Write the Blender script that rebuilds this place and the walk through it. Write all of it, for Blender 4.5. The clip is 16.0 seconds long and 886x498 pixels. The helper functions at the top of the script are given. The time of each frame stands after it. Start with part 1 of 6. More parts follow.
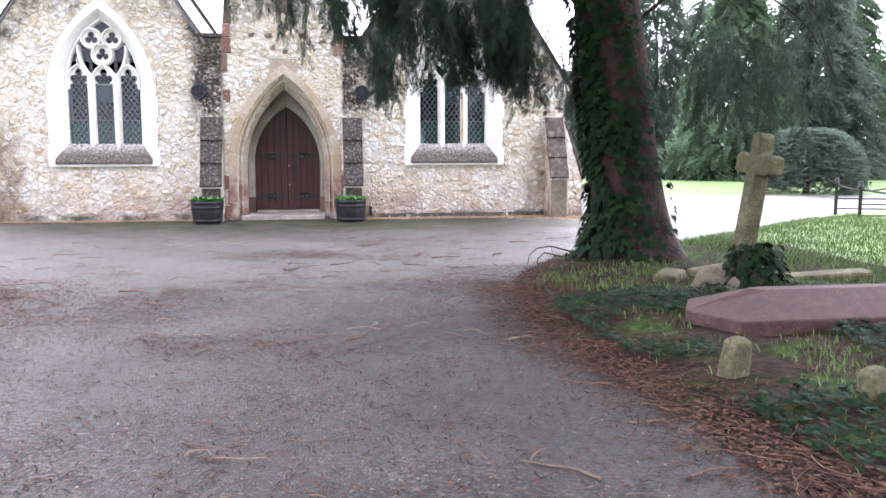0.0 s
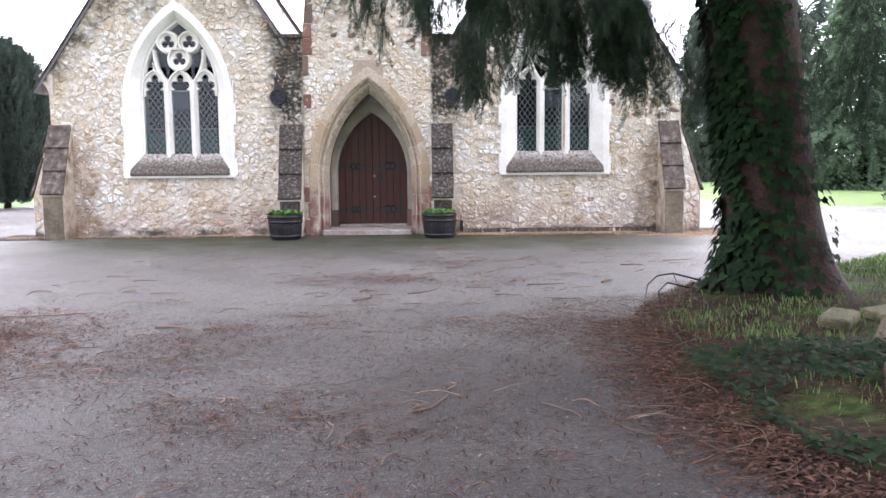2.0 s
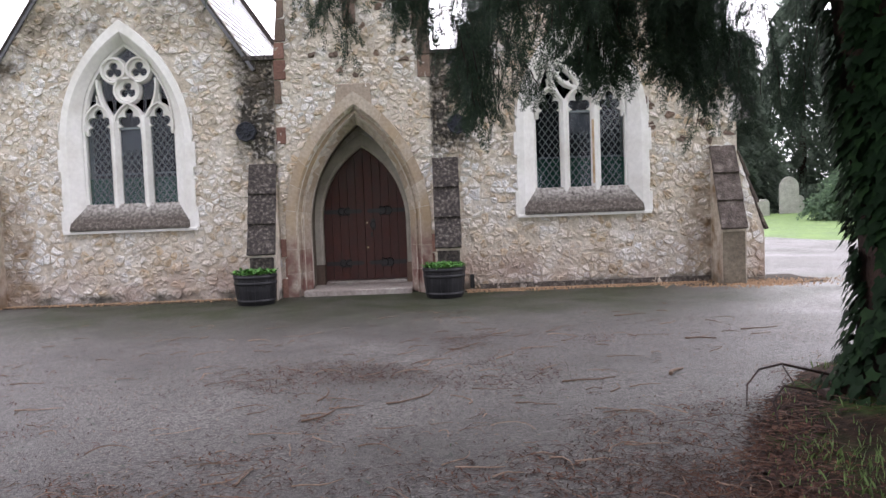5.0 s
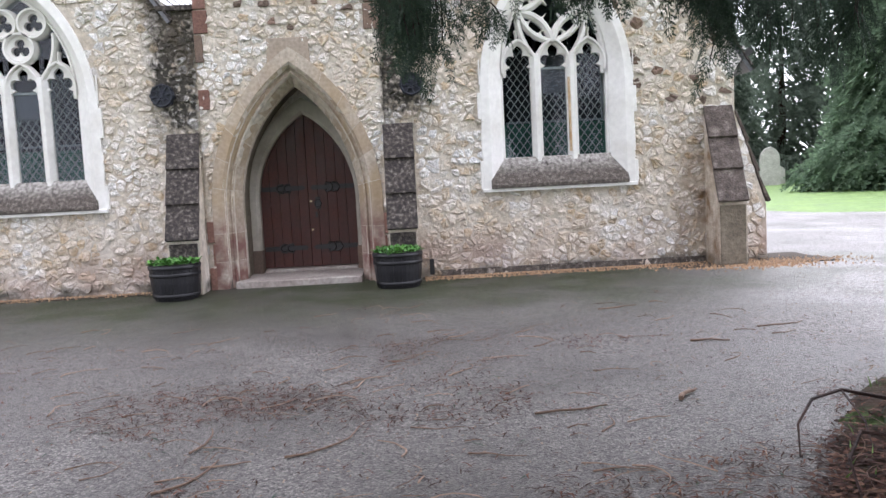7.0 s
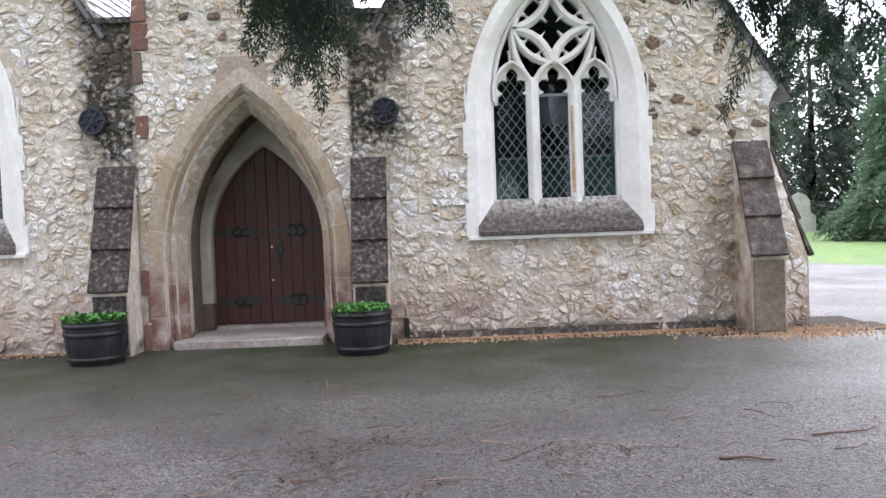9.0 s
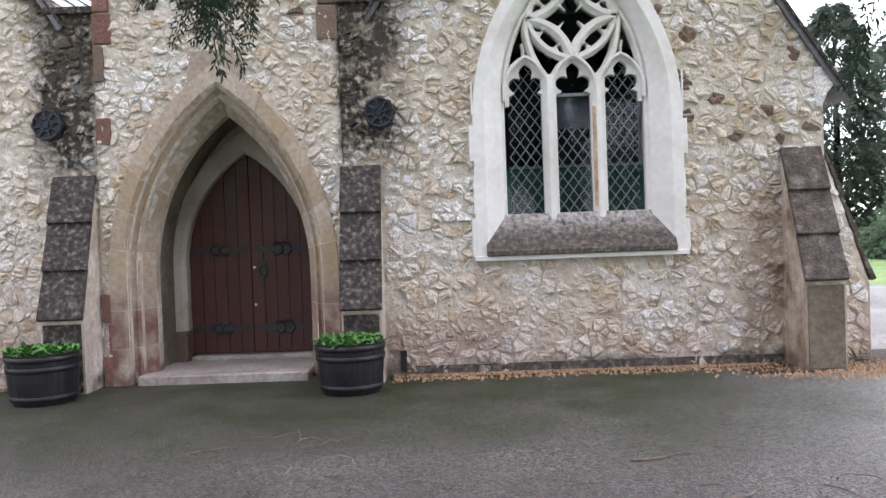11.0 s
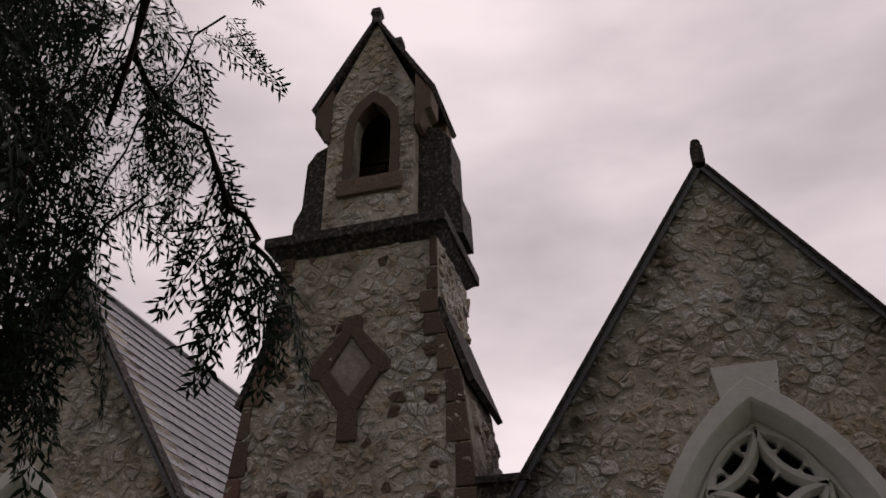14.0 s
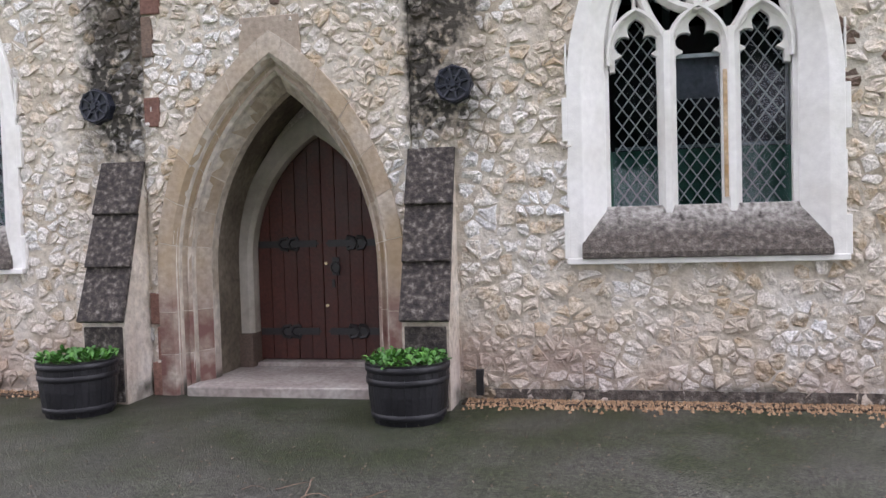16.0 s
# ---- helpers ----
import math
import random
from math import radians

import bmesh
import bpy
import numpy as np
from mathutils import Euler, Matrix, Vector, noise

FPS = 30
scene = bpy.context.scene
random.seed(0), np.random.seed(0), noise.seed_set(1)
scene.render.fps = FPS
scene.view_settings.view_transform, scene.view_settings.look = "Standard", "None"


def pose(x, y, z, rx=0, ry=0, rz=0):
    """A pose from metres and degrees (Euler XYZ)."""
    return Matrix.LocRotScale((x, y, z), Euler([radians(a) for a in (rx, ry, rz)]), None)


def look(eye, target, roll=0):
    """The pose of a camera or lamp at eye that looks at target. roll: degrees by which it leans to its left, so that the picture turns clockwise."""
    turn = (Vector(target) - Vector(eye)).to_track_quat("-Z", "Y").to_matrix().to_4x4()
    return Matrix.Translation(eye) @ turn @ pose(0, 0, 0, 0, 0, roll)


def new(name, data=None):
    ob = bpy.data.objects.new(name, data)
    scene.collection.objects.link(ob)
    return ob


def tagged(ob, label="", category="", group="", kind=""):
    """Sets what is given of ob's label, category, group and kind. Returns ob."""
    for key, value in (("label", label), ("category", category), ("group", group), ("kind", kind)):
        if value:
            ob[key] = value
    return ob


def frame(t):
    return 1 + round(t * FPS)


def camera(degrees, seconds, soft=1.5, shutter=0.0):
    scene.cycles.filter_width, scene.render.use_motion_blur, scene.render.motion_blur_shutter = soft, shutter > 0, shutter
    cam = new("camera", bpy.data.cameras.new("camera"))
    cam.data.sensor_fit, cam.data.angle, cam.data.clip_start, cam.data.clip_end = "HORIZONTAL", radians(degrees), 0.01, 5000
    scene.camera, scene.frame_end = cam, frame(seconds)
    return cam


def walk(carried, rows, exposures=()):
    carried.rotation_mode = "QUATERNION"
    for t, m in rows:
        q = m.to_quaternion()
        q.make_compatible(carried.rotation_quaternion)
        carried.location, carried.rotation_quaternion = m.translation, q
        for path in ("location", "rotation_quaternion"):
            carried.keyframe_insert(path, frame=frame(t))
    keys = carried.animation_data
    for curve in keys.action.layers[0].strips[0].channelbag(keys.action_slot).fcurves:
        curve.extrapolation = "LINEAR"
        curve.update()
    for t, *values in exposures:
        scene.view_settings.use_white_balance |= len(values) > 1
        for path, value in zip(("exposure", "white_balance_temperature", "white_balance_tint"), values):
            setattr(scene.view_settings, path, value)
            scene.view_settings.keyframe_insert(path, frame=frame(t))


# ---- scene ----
from mathutils.geometry import tessellate_polygon

cam = camera(56.1, 16.0)
PATH = [
    (0, (0.817, -17.601, 1.464), (1.094, -15.635, 1.224), -0.1),
    (0.5, (0.898, -17.225, 1.469), (0.961, -15.242, 1.21), 0.2),
    (1, (0.921, -16.763, 1.466), (1.015, -14.787, 1.175), -0.3),
    (1.5, (0.977, -16.37, 1.45), (1.031, -14.392, 1.157), -0.5),
    (2, (1.038, -15.934, 1.453), (1.082, -13.947, 1.235), -0.5),
    (2.5, (1.052, -15.483, 1.466), (1.088, -13.485, 1.374), -1.2),
    (3, (1.105, -15.059, 1.483), (0.963, -13.064, 1.451), -0.8),
    (3.5, (1.117, -14.588, 1.497), (0.954, -12.595, 1.466), -0.9),
    (4, (1.197, -14.151, 1.499), (1.028, -12.158, 1.48), -1.4),
    (4.5, (1.235, -13.608, 1.488), (1.146, -11.611, 1.418), -1.3),
    (4.7, (1.264, -13.37, 1.487), (1.234, -11.373, 1.383), -1.6),
    (6.8, (1.536, -11.453, 1.41), (1.588, -9.461, 1.242), -3.1),
    (7, (1.594, -11.241, 1.4), (1.65, -9.25, 1.22), -3.0),
    (7.5, (1.743, -10.729, 1.398), (1.87, -8.74, 1.236), -3.0),
    (8, (1.911, -10.289, 1.38), (1.979, -8.295, 1.244), -2.8),
    (8.5, (2.028, -9.85, 1.377), (2.117, -7.855, 1.261), -2.3),
    (9, (2.163, -9.459, 1.401), (2.17, -7.461, 1.323), -2.2),
    (9.2, (2.197, -9.305, 1.414), (2.13, -7.307, 1.34), -1.9),
    (11.3, (2.349, -7.879, 1.417), (2.322, -5.879, 1.396), -2.1),
    (11.5, (2.502, -7.61, 1.419), (2.427, -5.611, 1.448), -1.7),
    (12, (2.728, -7.308, 1.507), (2.472, -5.333, 1.696), -2.1),
    (12.5, (2.792, -7.113, 1.556), (2.426, -5.215, 2.066), -1.9),
    (13, (2.759, -6.991, 1.612), (2.315, -5.226, 2.44), -1.6),
    (13.5, (2.783, -6.948, 1.624), (2.291, -5.289, 2.627), -1.0),
    (14, (2.859, -6.914, 1.631), (2.403, -5.284, 2.696), -0.6),
    (14.5, (2.93, -6.894, 1.641), (2.538, -5.161, 2.558), -0.8),
    (15, (2.966, -6.829, 1.613), (2.679, -4.94, 2.203), -1.9),
    (15.2, (2.944, -6.82, 1.601), (2.686, -4.886, 2.038), -2.3),
    (15.5, (2.939, -6.789, 1.557), (2.662, -4.82, 1.775), -2.3),
    (16, (2.915, -6.765, 1.524), (2.495, -4.811, 1.448), -1.7),
]
EXPOSURES = [(0, 0.8, 5950, 15), (0.5, 0.42, 6050, 15), (1.5, 0.55, 6050, 15), (2.5, 0.42, 6150, 15), (3.0, -0.12, 6250, 15), (3.5, -0.12, 6200, 15), (4.0, 0.02, 6200, 15), (4.5, -0.18, 6250, 15), (7.0, 0.2, 6050, 12), (9.0, 0.15, 6000, 12), (11.5, 0.0, 6100, 14), (12.0, 0.0, 6000, 16),
             (12.5, -0.55, 6050, 17), (13.0, -2.42, 6600, 13), (13.5, -2.78, 7000, 20), (14.5, -2.92, 7000, 22), (15.0, -2.72, 6900, 19), (15.5, -0.9, 6700, 24), (16.0, 0.05, 6100, 15)]
walk(cam, [(t, look(eye, target, roll)) for t, eye, target, roll in PATH], EXPOSURES)

# ---- world and sun: bright overcast ----
world = bpy.data.worlds.new("overcast_sky")
scene.world = world
world.use_nodes = True
wn, wl = world.node_tree.nodes, world.node_tree.links
wn.clear()
w_out, w_bg = wn.new("ShaderNodeOutputWorld"), wn.new("ShaderNodeBackground")
w_sky = wn.new("ShaderNodeTexSky")
w_sky.sky_type, w_sky.sun_disc = "NISHITA", False
w_sky.sun_elevation, w_sky.sun_rotation = radians(34), radians(18)
w_tc, w_map, w_noise, w_ramp, w_mix = (wn.new(k) for k in ("ShaderNodeTexCoord", "ShaderNodeMapping", "ShaderNodeTexNoise", "ShaderNodeValToRGB", "ShaderNodeMix"))
w_map.inputs["Scale"].default_value = (1.0, 1.0, 2.6)
w_noise.inputs["Scale"].default_value, w_noise.inputs["Detail"].default_value, w_noise.inputs["Roughness"].default_value = 1.7, 5, 0.5
w_ramp.color_ramp.elements[0].position, w_ramp.color_ramp.elements[0].color = 0.38, (0.74, 0.715, 0.77, 1)
w_ramp.color_ramp.elements[1].position, w_ramp.color_ramp.elements[1].color = 0.68, (1.36, 1.31, 1.35, 1)
w_mix.data_type = "RGBA"
w_mix.inputs[0].default_value = 0.93
wl.new(w_tc.outputs["Generated"], w_map.inputs["Vector"])
wl.new(w_map.outputs["Vector"], w_noise.inputs["Vector"])
wl.new(w_noise.outputs["Fac"], w_ramp.inputs["Fac"])
wl.new(w_sky.outputs["Color"], w_mix.inputs[6])
# the cloud is brightest round the hidden sun, behind the chapel
w_dot, w_rng, w_scl = wn.new("ShaderNodeVectorMath"), wn.new("ShaderNodeMapRange"), wn.new("ShaderNodeVectorMath")
w_dot.operation, w_scl.operation = "DOT_PRODUCT", "SCALE"
w_dot.inputs[1].default_value = (0.26, 0.79, 0.56)
w_rng.interpolation_type = "SMOOTHSTEP"
w_rng.inputs[1].default_value, w_rng.inputs[2].default_value = -0.6, 1.0
w_rng.inputs[3].default_value, w_rng.inputs[4].default_value = 15.0, 50.0
wl.new(w_tc.outputs["Generated"], w_dot.inputs[0])
wl.new(w_dot.outputs["Value"], w_rng.inputs[0])
wl.new(w_ramp.outputs["Color"], w_scl.inputs[0])
wl.new(w_rng.outputs[0], w_scl.inputs["Scale"])
wl.new(w_scl.outputs[0], w_mix.inputs[7])
wl.new(w_mix.outputs[2], w_bg.inputs["Color"])
w_bg.inputs["Strength"].default_value = 0.1
wl.new(w_bg.outputs["Background"], w_out.inputs["Surface"])
sun = new("sun", bpy.data.lights.new("sun", "SUN"))
sun.data.energy, sun.data.angle, sun.data.color = 0.9, radians(30), (1.0, 0.98, 0.96)
sun.matrix_world = look((5, 15, 12), (0, 0, 0))


# ---- materials ----
def mat(name, cols, scale=4.0, rough=0.75, bump=0.3, bscale=45.0, rand=0.0, fine=0.25, metal=0.0, spec=0.4, rvar=0.12, detail=6, fscale=0.0, lo=0.3, span=0.4):
    """Noise between cols, a finer noise over it, a random tone for each piece, and a fine relief."""
    m = bpy.data.materials.new(name)
    m.use_nodes = True
    n, l = m.node_tree.nodes, m.node_tree.links
    b = n["Principled BSDF"]
    tc = n.new("ShaderNodeTexCoord")
    n1, n2, n3 = (n.new("ShaderNodeTexNoise") for _ in range(3))
    info, geo = n.new("ShaderNodeObjectInfo"), n.new("ShaderNodeNewGeometry")
    add = n.new("ShaderNodeMath")
    add.operation = "ADD"
    l.new(info.outputs["Random"], add.inputs[0])
    l.new(geo.outputs["Random Per Island"], add.inputs[1])
    fr = n.new("ShaderNodeMath")
    fr.operation = "FRACT"
    l.new(add.outputs[0], fr.inputs[0])
    for k, s in ((n1, scale), (n2, fscale or scale * 7), (n3, bscale)):
        k.inputs["Scale"].default_value, k.inputs["Detail"].default_value = s, detail
        l.new(tc.outputs["Object"], k.inputs["Vector"])
    ramp = n.new("ShaderNodeValToRGB")
    el = ramp.color_ramp.elements
    while len(el) < len(cols):
        el.new(0.5)
    for i, c in enumerate(cols):
        el[i].position = lo + span * i / max(1, len(cols) - 1)
        el[i].color = (*c, 1)
    src = n1.outputs["Fac"]
    if rand:
        mr = n.new("ShaderNodeMath")
        mr.operation = "MULTIPLY_ADD"
        mr.inputs[1].default_value, mr.inputs[2].default_value = 0.4 * rand, 0.3 - 0.2 * rand + 0.2 * (1 - rand)
        l.new(fr.outputs[0], mr.inputs[0])
        mm = n.new("ShaderNodeMath")
        mm.operation = "MULTIPLY_ADD"
        mm.inputs[1].default_value = 0.4
        l.new(n1.outputs["Fac"], mm.inputs[0])
        l.new(mr.outputs[0], mm.inputs[2])
        sub = n.new("ShaderNodeMath")
        sub.operation = "SUBTRACT"
        sub.inputs[1].default_value = 0.2
        l.new(mm.outputs[0], sub.inputs[0])
        src = sub.outputs[0]
    l.new(src, ramp.inputs["Fac"])
    mr2 = n.new("ShaderNodeMapRange")
    mr2.inputs[1].default_value, mr2.inputs[2].default_value = 0.3, 0.7
    mr2.inputs[3].default_value, mr2.inputs[4].default_value = 1 - fine, 1 + fine
    l.new(n2.outputs["Fac"], mr2.inputs[0])
    mul = n.new("ShaderNodeVectorMath")
    mul.operation = "SCALE"
    l.new(ramp.outputs["Color"], mul.inputs[0])
    l.new(mr2.outputs[0], mul.inputs["Scale"])
    l.new(mul.outputs[0], b.inputs["Base Color"])
    rr = n.new("ShaderNodeMapRange")
    rr.inputs[1].default_value, rr.inputs[2].default_value = 0.3, 0.7
    rr.inputs[3].default_value, rr.inputs[4].default_value = max(0.03, rough - rvar), min(1, rough + rvar)
    l.new(n1.outputs["Fac"], rr.inputs[0])
    l.new(rr.outputs[0], b.inputs["Roughness"])
    b.inputs["Metallic"].default_value = metal
    b.inputs["Specular IOR Level"].default_value = spec
    if bump:
        bp = n.new("ShaderNodeBump")
        bp.inputs["Strength"].default_value, bp.inputs["Distance"].default_value = bump, 0.02
        l.new(n3.outputs["Fac"], bp.inputs["Height"])
        l.new(bp.outputs["Normal"], b.inputs["Normal"])
    return m


def colour_input(m):
    """The socket that feeds the base colour, and the shader."""
    b = m.node_tree.nodes["Principled BSDF"]
    return b.inputs["Base Color"].links[0].from_socket, b


def blend_in(m, colour, mask):
    """Lays one colour over a material where mask (a socket) is high: a stain, a growth, painted shade or sheen."""
    n, l = m.node_tree.nodes, m.node_tree.links
    src, b = colour_input(m)
    mx = n.new("ShaderNodeMix")
    mx.data_type = "RGBA"
    l.new(mask, mx.inputs[0])
    l.new(src, mx.inputs[6])
    mx.inputs[7].default_value = (*colour, 1)
    l.new(mx.outputs[2], b.inputs["Base Color"])
    return mx


def place_mask(m, axis, lo0, lo1, hi0, hi1, scale=3.0, gain=2.0, absolute=False, power=1.0):
    """A soft band along one axis, broken up by noise: 0 below lo0, full from lo1 to hi0, 0 past hi1."""
    n, l = m.node_tree.nodes, m.node_tree.links
    pos, sep = n.new("ShaderNodeNewGeometry"), n.new("ShaderNodeSeparateXYZ")
    l.new(pos.outputs["Position"], sep.inputs[0])
    val = sep.outputs[axis]
    if absolute:
        ab = n.new("ShaderNodeMath")
        ab.operation = "ABSOLUTE"
        l.new(val, ab.inputs[0])
        val = ab.outputs[0]
    outs = []
    for a, c in ((lo0, lo1), (hi1, hi0)):
        r = n.new("ShaderNodeMapRange")
        r.interpolation_type = "SMOOTHSTEP"
        r.inputs[1].default_value, r.inputs[2].default_value = a, c
        l.new(val, r.inputs[0])
        outs.append(r.outputs[0])
    mu = n.new("ShaderNodeMath")
    mu.operation = "MULTIPLY"
    l.new(outs[0], mu.inputs[0])
    l.new(outs[1], mu.inputs[1])
    nz = n.new("ShaderNodeTexNoise")
    nz.inputs["Scale"].default_value, nz.inputs["Detail"].default_value = scale, 6
    l.new(pos.outputs["Position"], nz.inputs["Vector"])
    r = n.new("ShaderNodeMapRange")
    r.inputs[1].default_value, r.inputs[2].default_value = 0.5 - 0.25 / gain, 0.5 + 0.25 / gain
    r.inputs[4].default_value = power
    l.new(nz.outputs["Fac"], r.inputs[0])
    m2 = n.new("ShaderNodeMath")
    m2.operation = "MULTIPLY"
    l.new(mu.outputs[0], m2.inputs[0])
    l.new(r.outputs[0], m2.inputs[1])
    return m2.outputs[0]


def both(m, a, b):
    k = m.node_tree.nodes.new("ShaderNodeMath")
    k.operation = "MULTIPLY"
    m.node_tree.links.new(a, k.inputs[0])
    m.node_tree.links.new(b, k.inputs[1])
    return k.outputs[0]


def speckle(m, scale, dark, light):
    """Grains of aggregate, each of its own tone, over the base colour."""
    n, l = m.node_tree.nodes, m.node_tree.links
    src, b = colour_input(m)
    pos, vor, bw, rg, sc = (n.new(k) for k in ("ShaderNodeNewGeometry", "ShaderNodeTexVoronoi", "ShaderNodeSeparateColor", "ShaderNodeMapRange", "ShaderNodeVectorMath"))
    vor.inputs["Scale"].default_value = scale
    l.new(pos.outputs["Position"], vor.inputs["Vector"])
    l.new(vor.outputs["Color"], bw.inputs[0])
    rg.inputs[3].default_value, rg.inputs[4].default_value = dark, light
    l.new(bw.outputs[0], rg.inputs[0])
    sc.operation = "SCALE"
    l.new(src, sc.inputs[0])
    l.new(rg.outputs[0], sc.inputs["Scale"])
    l.new(sc.outputs[0], b.inputs["Base Color"])


STONE = mat("ragstone", [(0.44, 0.36, 0.265), (0.60, 0.55, 0.475), (0.70, 0.68, 0.65), (0.63, 0.62, 0.605), (0.77, 0.76, 0.74), (0.50, 0.51, 0.525)], 9, 0.85, 1.0, 24, rand=1.0, fine=0.5, lo=0.1, span=0.4)
MORTAR = mat("lime_mortar", [(0.41, 0.35, 0.27), (0.55, 0.495, 0.415), (0.65, 0.61, 0.55)], 2.0, 0.95, 1.0, 22)
blend_in(STONE, (0.70, 0.665, 0.61), place_mask(STONE, 2, -2, -1, 20, 21, 9.0, 3.0, power=0.4))
blend_in(STONE, (0.50, 0.37, 0.22), place_mask(STONE, 2, -2, -1, 20, 21, 0.9, 2.5, power=0.48))


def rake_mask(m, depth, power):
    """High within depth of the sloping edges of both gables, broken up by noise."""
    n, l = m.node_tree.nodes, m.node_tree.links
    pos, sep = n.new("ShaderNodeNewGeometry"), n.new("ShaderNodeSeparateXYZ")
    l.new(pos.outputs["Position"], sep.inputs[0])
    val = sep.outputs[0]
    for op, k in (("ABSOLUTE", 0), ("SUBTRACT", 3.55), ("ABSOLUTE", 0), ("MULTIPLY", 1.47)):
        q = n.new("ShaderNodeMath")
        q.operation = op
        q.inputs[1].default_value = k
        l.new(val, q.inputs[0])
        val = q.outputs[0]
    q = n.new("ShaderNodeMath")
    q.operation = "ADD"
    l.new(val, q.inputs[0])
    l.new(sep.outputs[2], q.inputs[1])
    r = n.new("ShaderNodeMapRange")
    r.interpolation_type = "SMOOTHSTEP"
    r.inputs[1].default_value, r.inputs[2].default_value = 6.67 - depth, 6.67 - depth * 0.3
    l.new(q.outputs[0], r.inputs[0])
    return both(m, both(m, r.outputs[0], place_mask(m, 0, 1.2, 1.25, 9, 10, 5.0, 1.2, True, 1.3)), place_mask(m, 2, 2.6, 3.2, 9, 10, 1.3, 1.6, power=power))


for m_ in (STONE, MORTAR):
    soot = both(m_, place_mask(m_, 0, 1.12, 1.28, 1.60, 2.0, 16.0, 1.0, True, 1.9), place_mask(m_, 2, 1.6, 2.6, 3.9, 4.6, 2.2, 1.0, power=2.0))
    blend_in(m_, (0.05, 0.045, 0.038), soot)
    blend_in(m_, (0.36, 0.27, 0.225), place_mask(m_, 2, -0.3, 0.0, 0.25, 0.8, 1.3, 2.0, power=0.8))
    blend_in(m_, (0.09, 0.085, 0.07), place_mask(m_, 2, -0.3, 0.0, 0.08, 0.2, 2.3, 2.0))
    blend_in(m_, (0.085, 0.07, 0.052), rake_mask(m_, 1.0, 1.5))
    blend_in(m_, (0.20, 0.13, 0.07), both(m_, place_mask(m_, 0, 4.95, 5.3, 5.6, 5.9, 4.0, 1.0, True, 1.4), place_mask(m_, 2, -0.3, 0.0, 1.2, 2.4, 2.0, 1.0, power=1.2)))
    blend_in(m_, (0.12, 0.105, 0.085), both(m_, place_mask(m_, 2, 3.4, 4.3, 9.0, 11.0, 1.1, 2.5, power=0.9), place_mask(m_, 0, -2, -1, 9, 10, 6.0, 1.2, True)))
DARKSTONE = mat("ironstone", [(0.13, 0.095, 0.075), (0.21, 0.145, 0.11), (0.30, 0.235, 0.185)], 6, 0.85, 0.5, 60, rand=0.8)
RED = mat("red_sandstone", [(0.17, 0.09, 0.07), (0.25, 0.14, 0.11), (0.33, 0.25, 0.20)], 5, 0.85, 0.4, 50, rand=0.6)
DRESSED = mat("buff_dressed_stone", [(0.27, 0.215, 0.165), (0.38, 0.32, 0.26), (0.49, 0.435, 0.37)], 3, 0.8, 0.25, 60, rand=0.7, lo=0.12, span=0.4)
blend_in(DRESSED, (0.19, 0.10, 0.085), place_mask(DRESSED, 2, -0.3, 0.0, 0.5, 1.25, 4.5, 1.3, power=1.5))
blend_in(DRESSED, (0.36, 0.26, 0.14), place_mask(DRESSED, 2, 0.6, 1.2, 2.4, 3.4, 2.0, 1.6, power=0.7))
WHITE = mat("white_painted_stone", [(0.70, 0.68, 0.64), (0.78, 0.77, 0.74), (0.82, 0.81, 0.79)], 2.2, 0.6, 0.12, 60, fine=0.06)
PLASTER = mat("pale_render", [(0.33, 0.30, 0.25), (0.44, 0.41, 0.35), (0.52, 0.49, 0.43)], 2, 0.8, 0.15, 40, fine=0.1)
STEP = mat("worn_grey_step", [(0.24, 0.2, 0.18), (0.33, 0.29, 0.265), (0.4, 0.37, 0.34)], 3, 0.6, 0.25, 40)
# porch recess shade darkened into the stone colour; also plain dark stone elsewhere
LINING = mat("porch_shade_and_dark_rock", [(0.10, 0.082, 0.06), (0.16, 0.135, 0.10), (0.22, 0.19, 0.145)], 3, 0.9, 0.5, 30)
SILL = mat("lichened_sill_stone", [(0.05, 0.042, 0.038), (0.095, 0.08, 0.068), (0.20, 0.178, 0.155)], 22, 0.9, 0.8, 60, fine=0.6)
blend_in(SILL, (0.50, 0.48, 0.45), place_mask(SILL, 2, 1.3, 1.58, 1.7, 1.8, 22, 1.0, power=1.2))
SLATE = mat("wet_slate", [(0.10, 0.10, 0.115), (0.15, 0.15, 0.17), (0.2, 0.195, 0.21)], 4, 0.33, 0.15, 60, rand=0.7, spec=0.6)
CAP = mat("mossy_buttress_slab", [(0.025, 0.021, 0.02), (0.05, 0.042, 0.038), (0.085, 0.072, 0.064), (0.19, 0.175, 0.155)], 22, 0.9, 0.9, 30, rand=0.0, fine=0.5, lo=0.38, span=0.3)
CORNERSLAB = mat("brown_grey_buttress_slab", [(0.04, 0.03, 0.026), (0.07, 0.055, 0.047), (0.105, 0.086, 0.075), (0.19, 0.165, 0.145)], 9, 0.9, 0.9, 30, fine=0.45)
LEADFLASH = mat("lead_flashing", [(0.2, 0.2, 0.21), (0.3, 0.3, 0.31)], 5, 0.45, 0.1, 40, metal=0.4)
OAK = mat("red_brown_door_timber", [(0.046, 0.014, 0.010), (0.068, 0.021, 0.015), (0.096, 0.033, 0.023)], 5, 0.5, 0.2, 30, rand=0.3)
IRON = mat("black_iron", [(0.012, 0.012, 0.013), (0.022, 0.021, 0.022)], 8, 0.5, 0.2, 60, spec=0.5)
BLUEIRON = mat("blue_black_painted_iron", [(0.012, 0.014, 0.022), (0.026, 0.03, 0.045)], 10, 0.45, 0.2, 50)
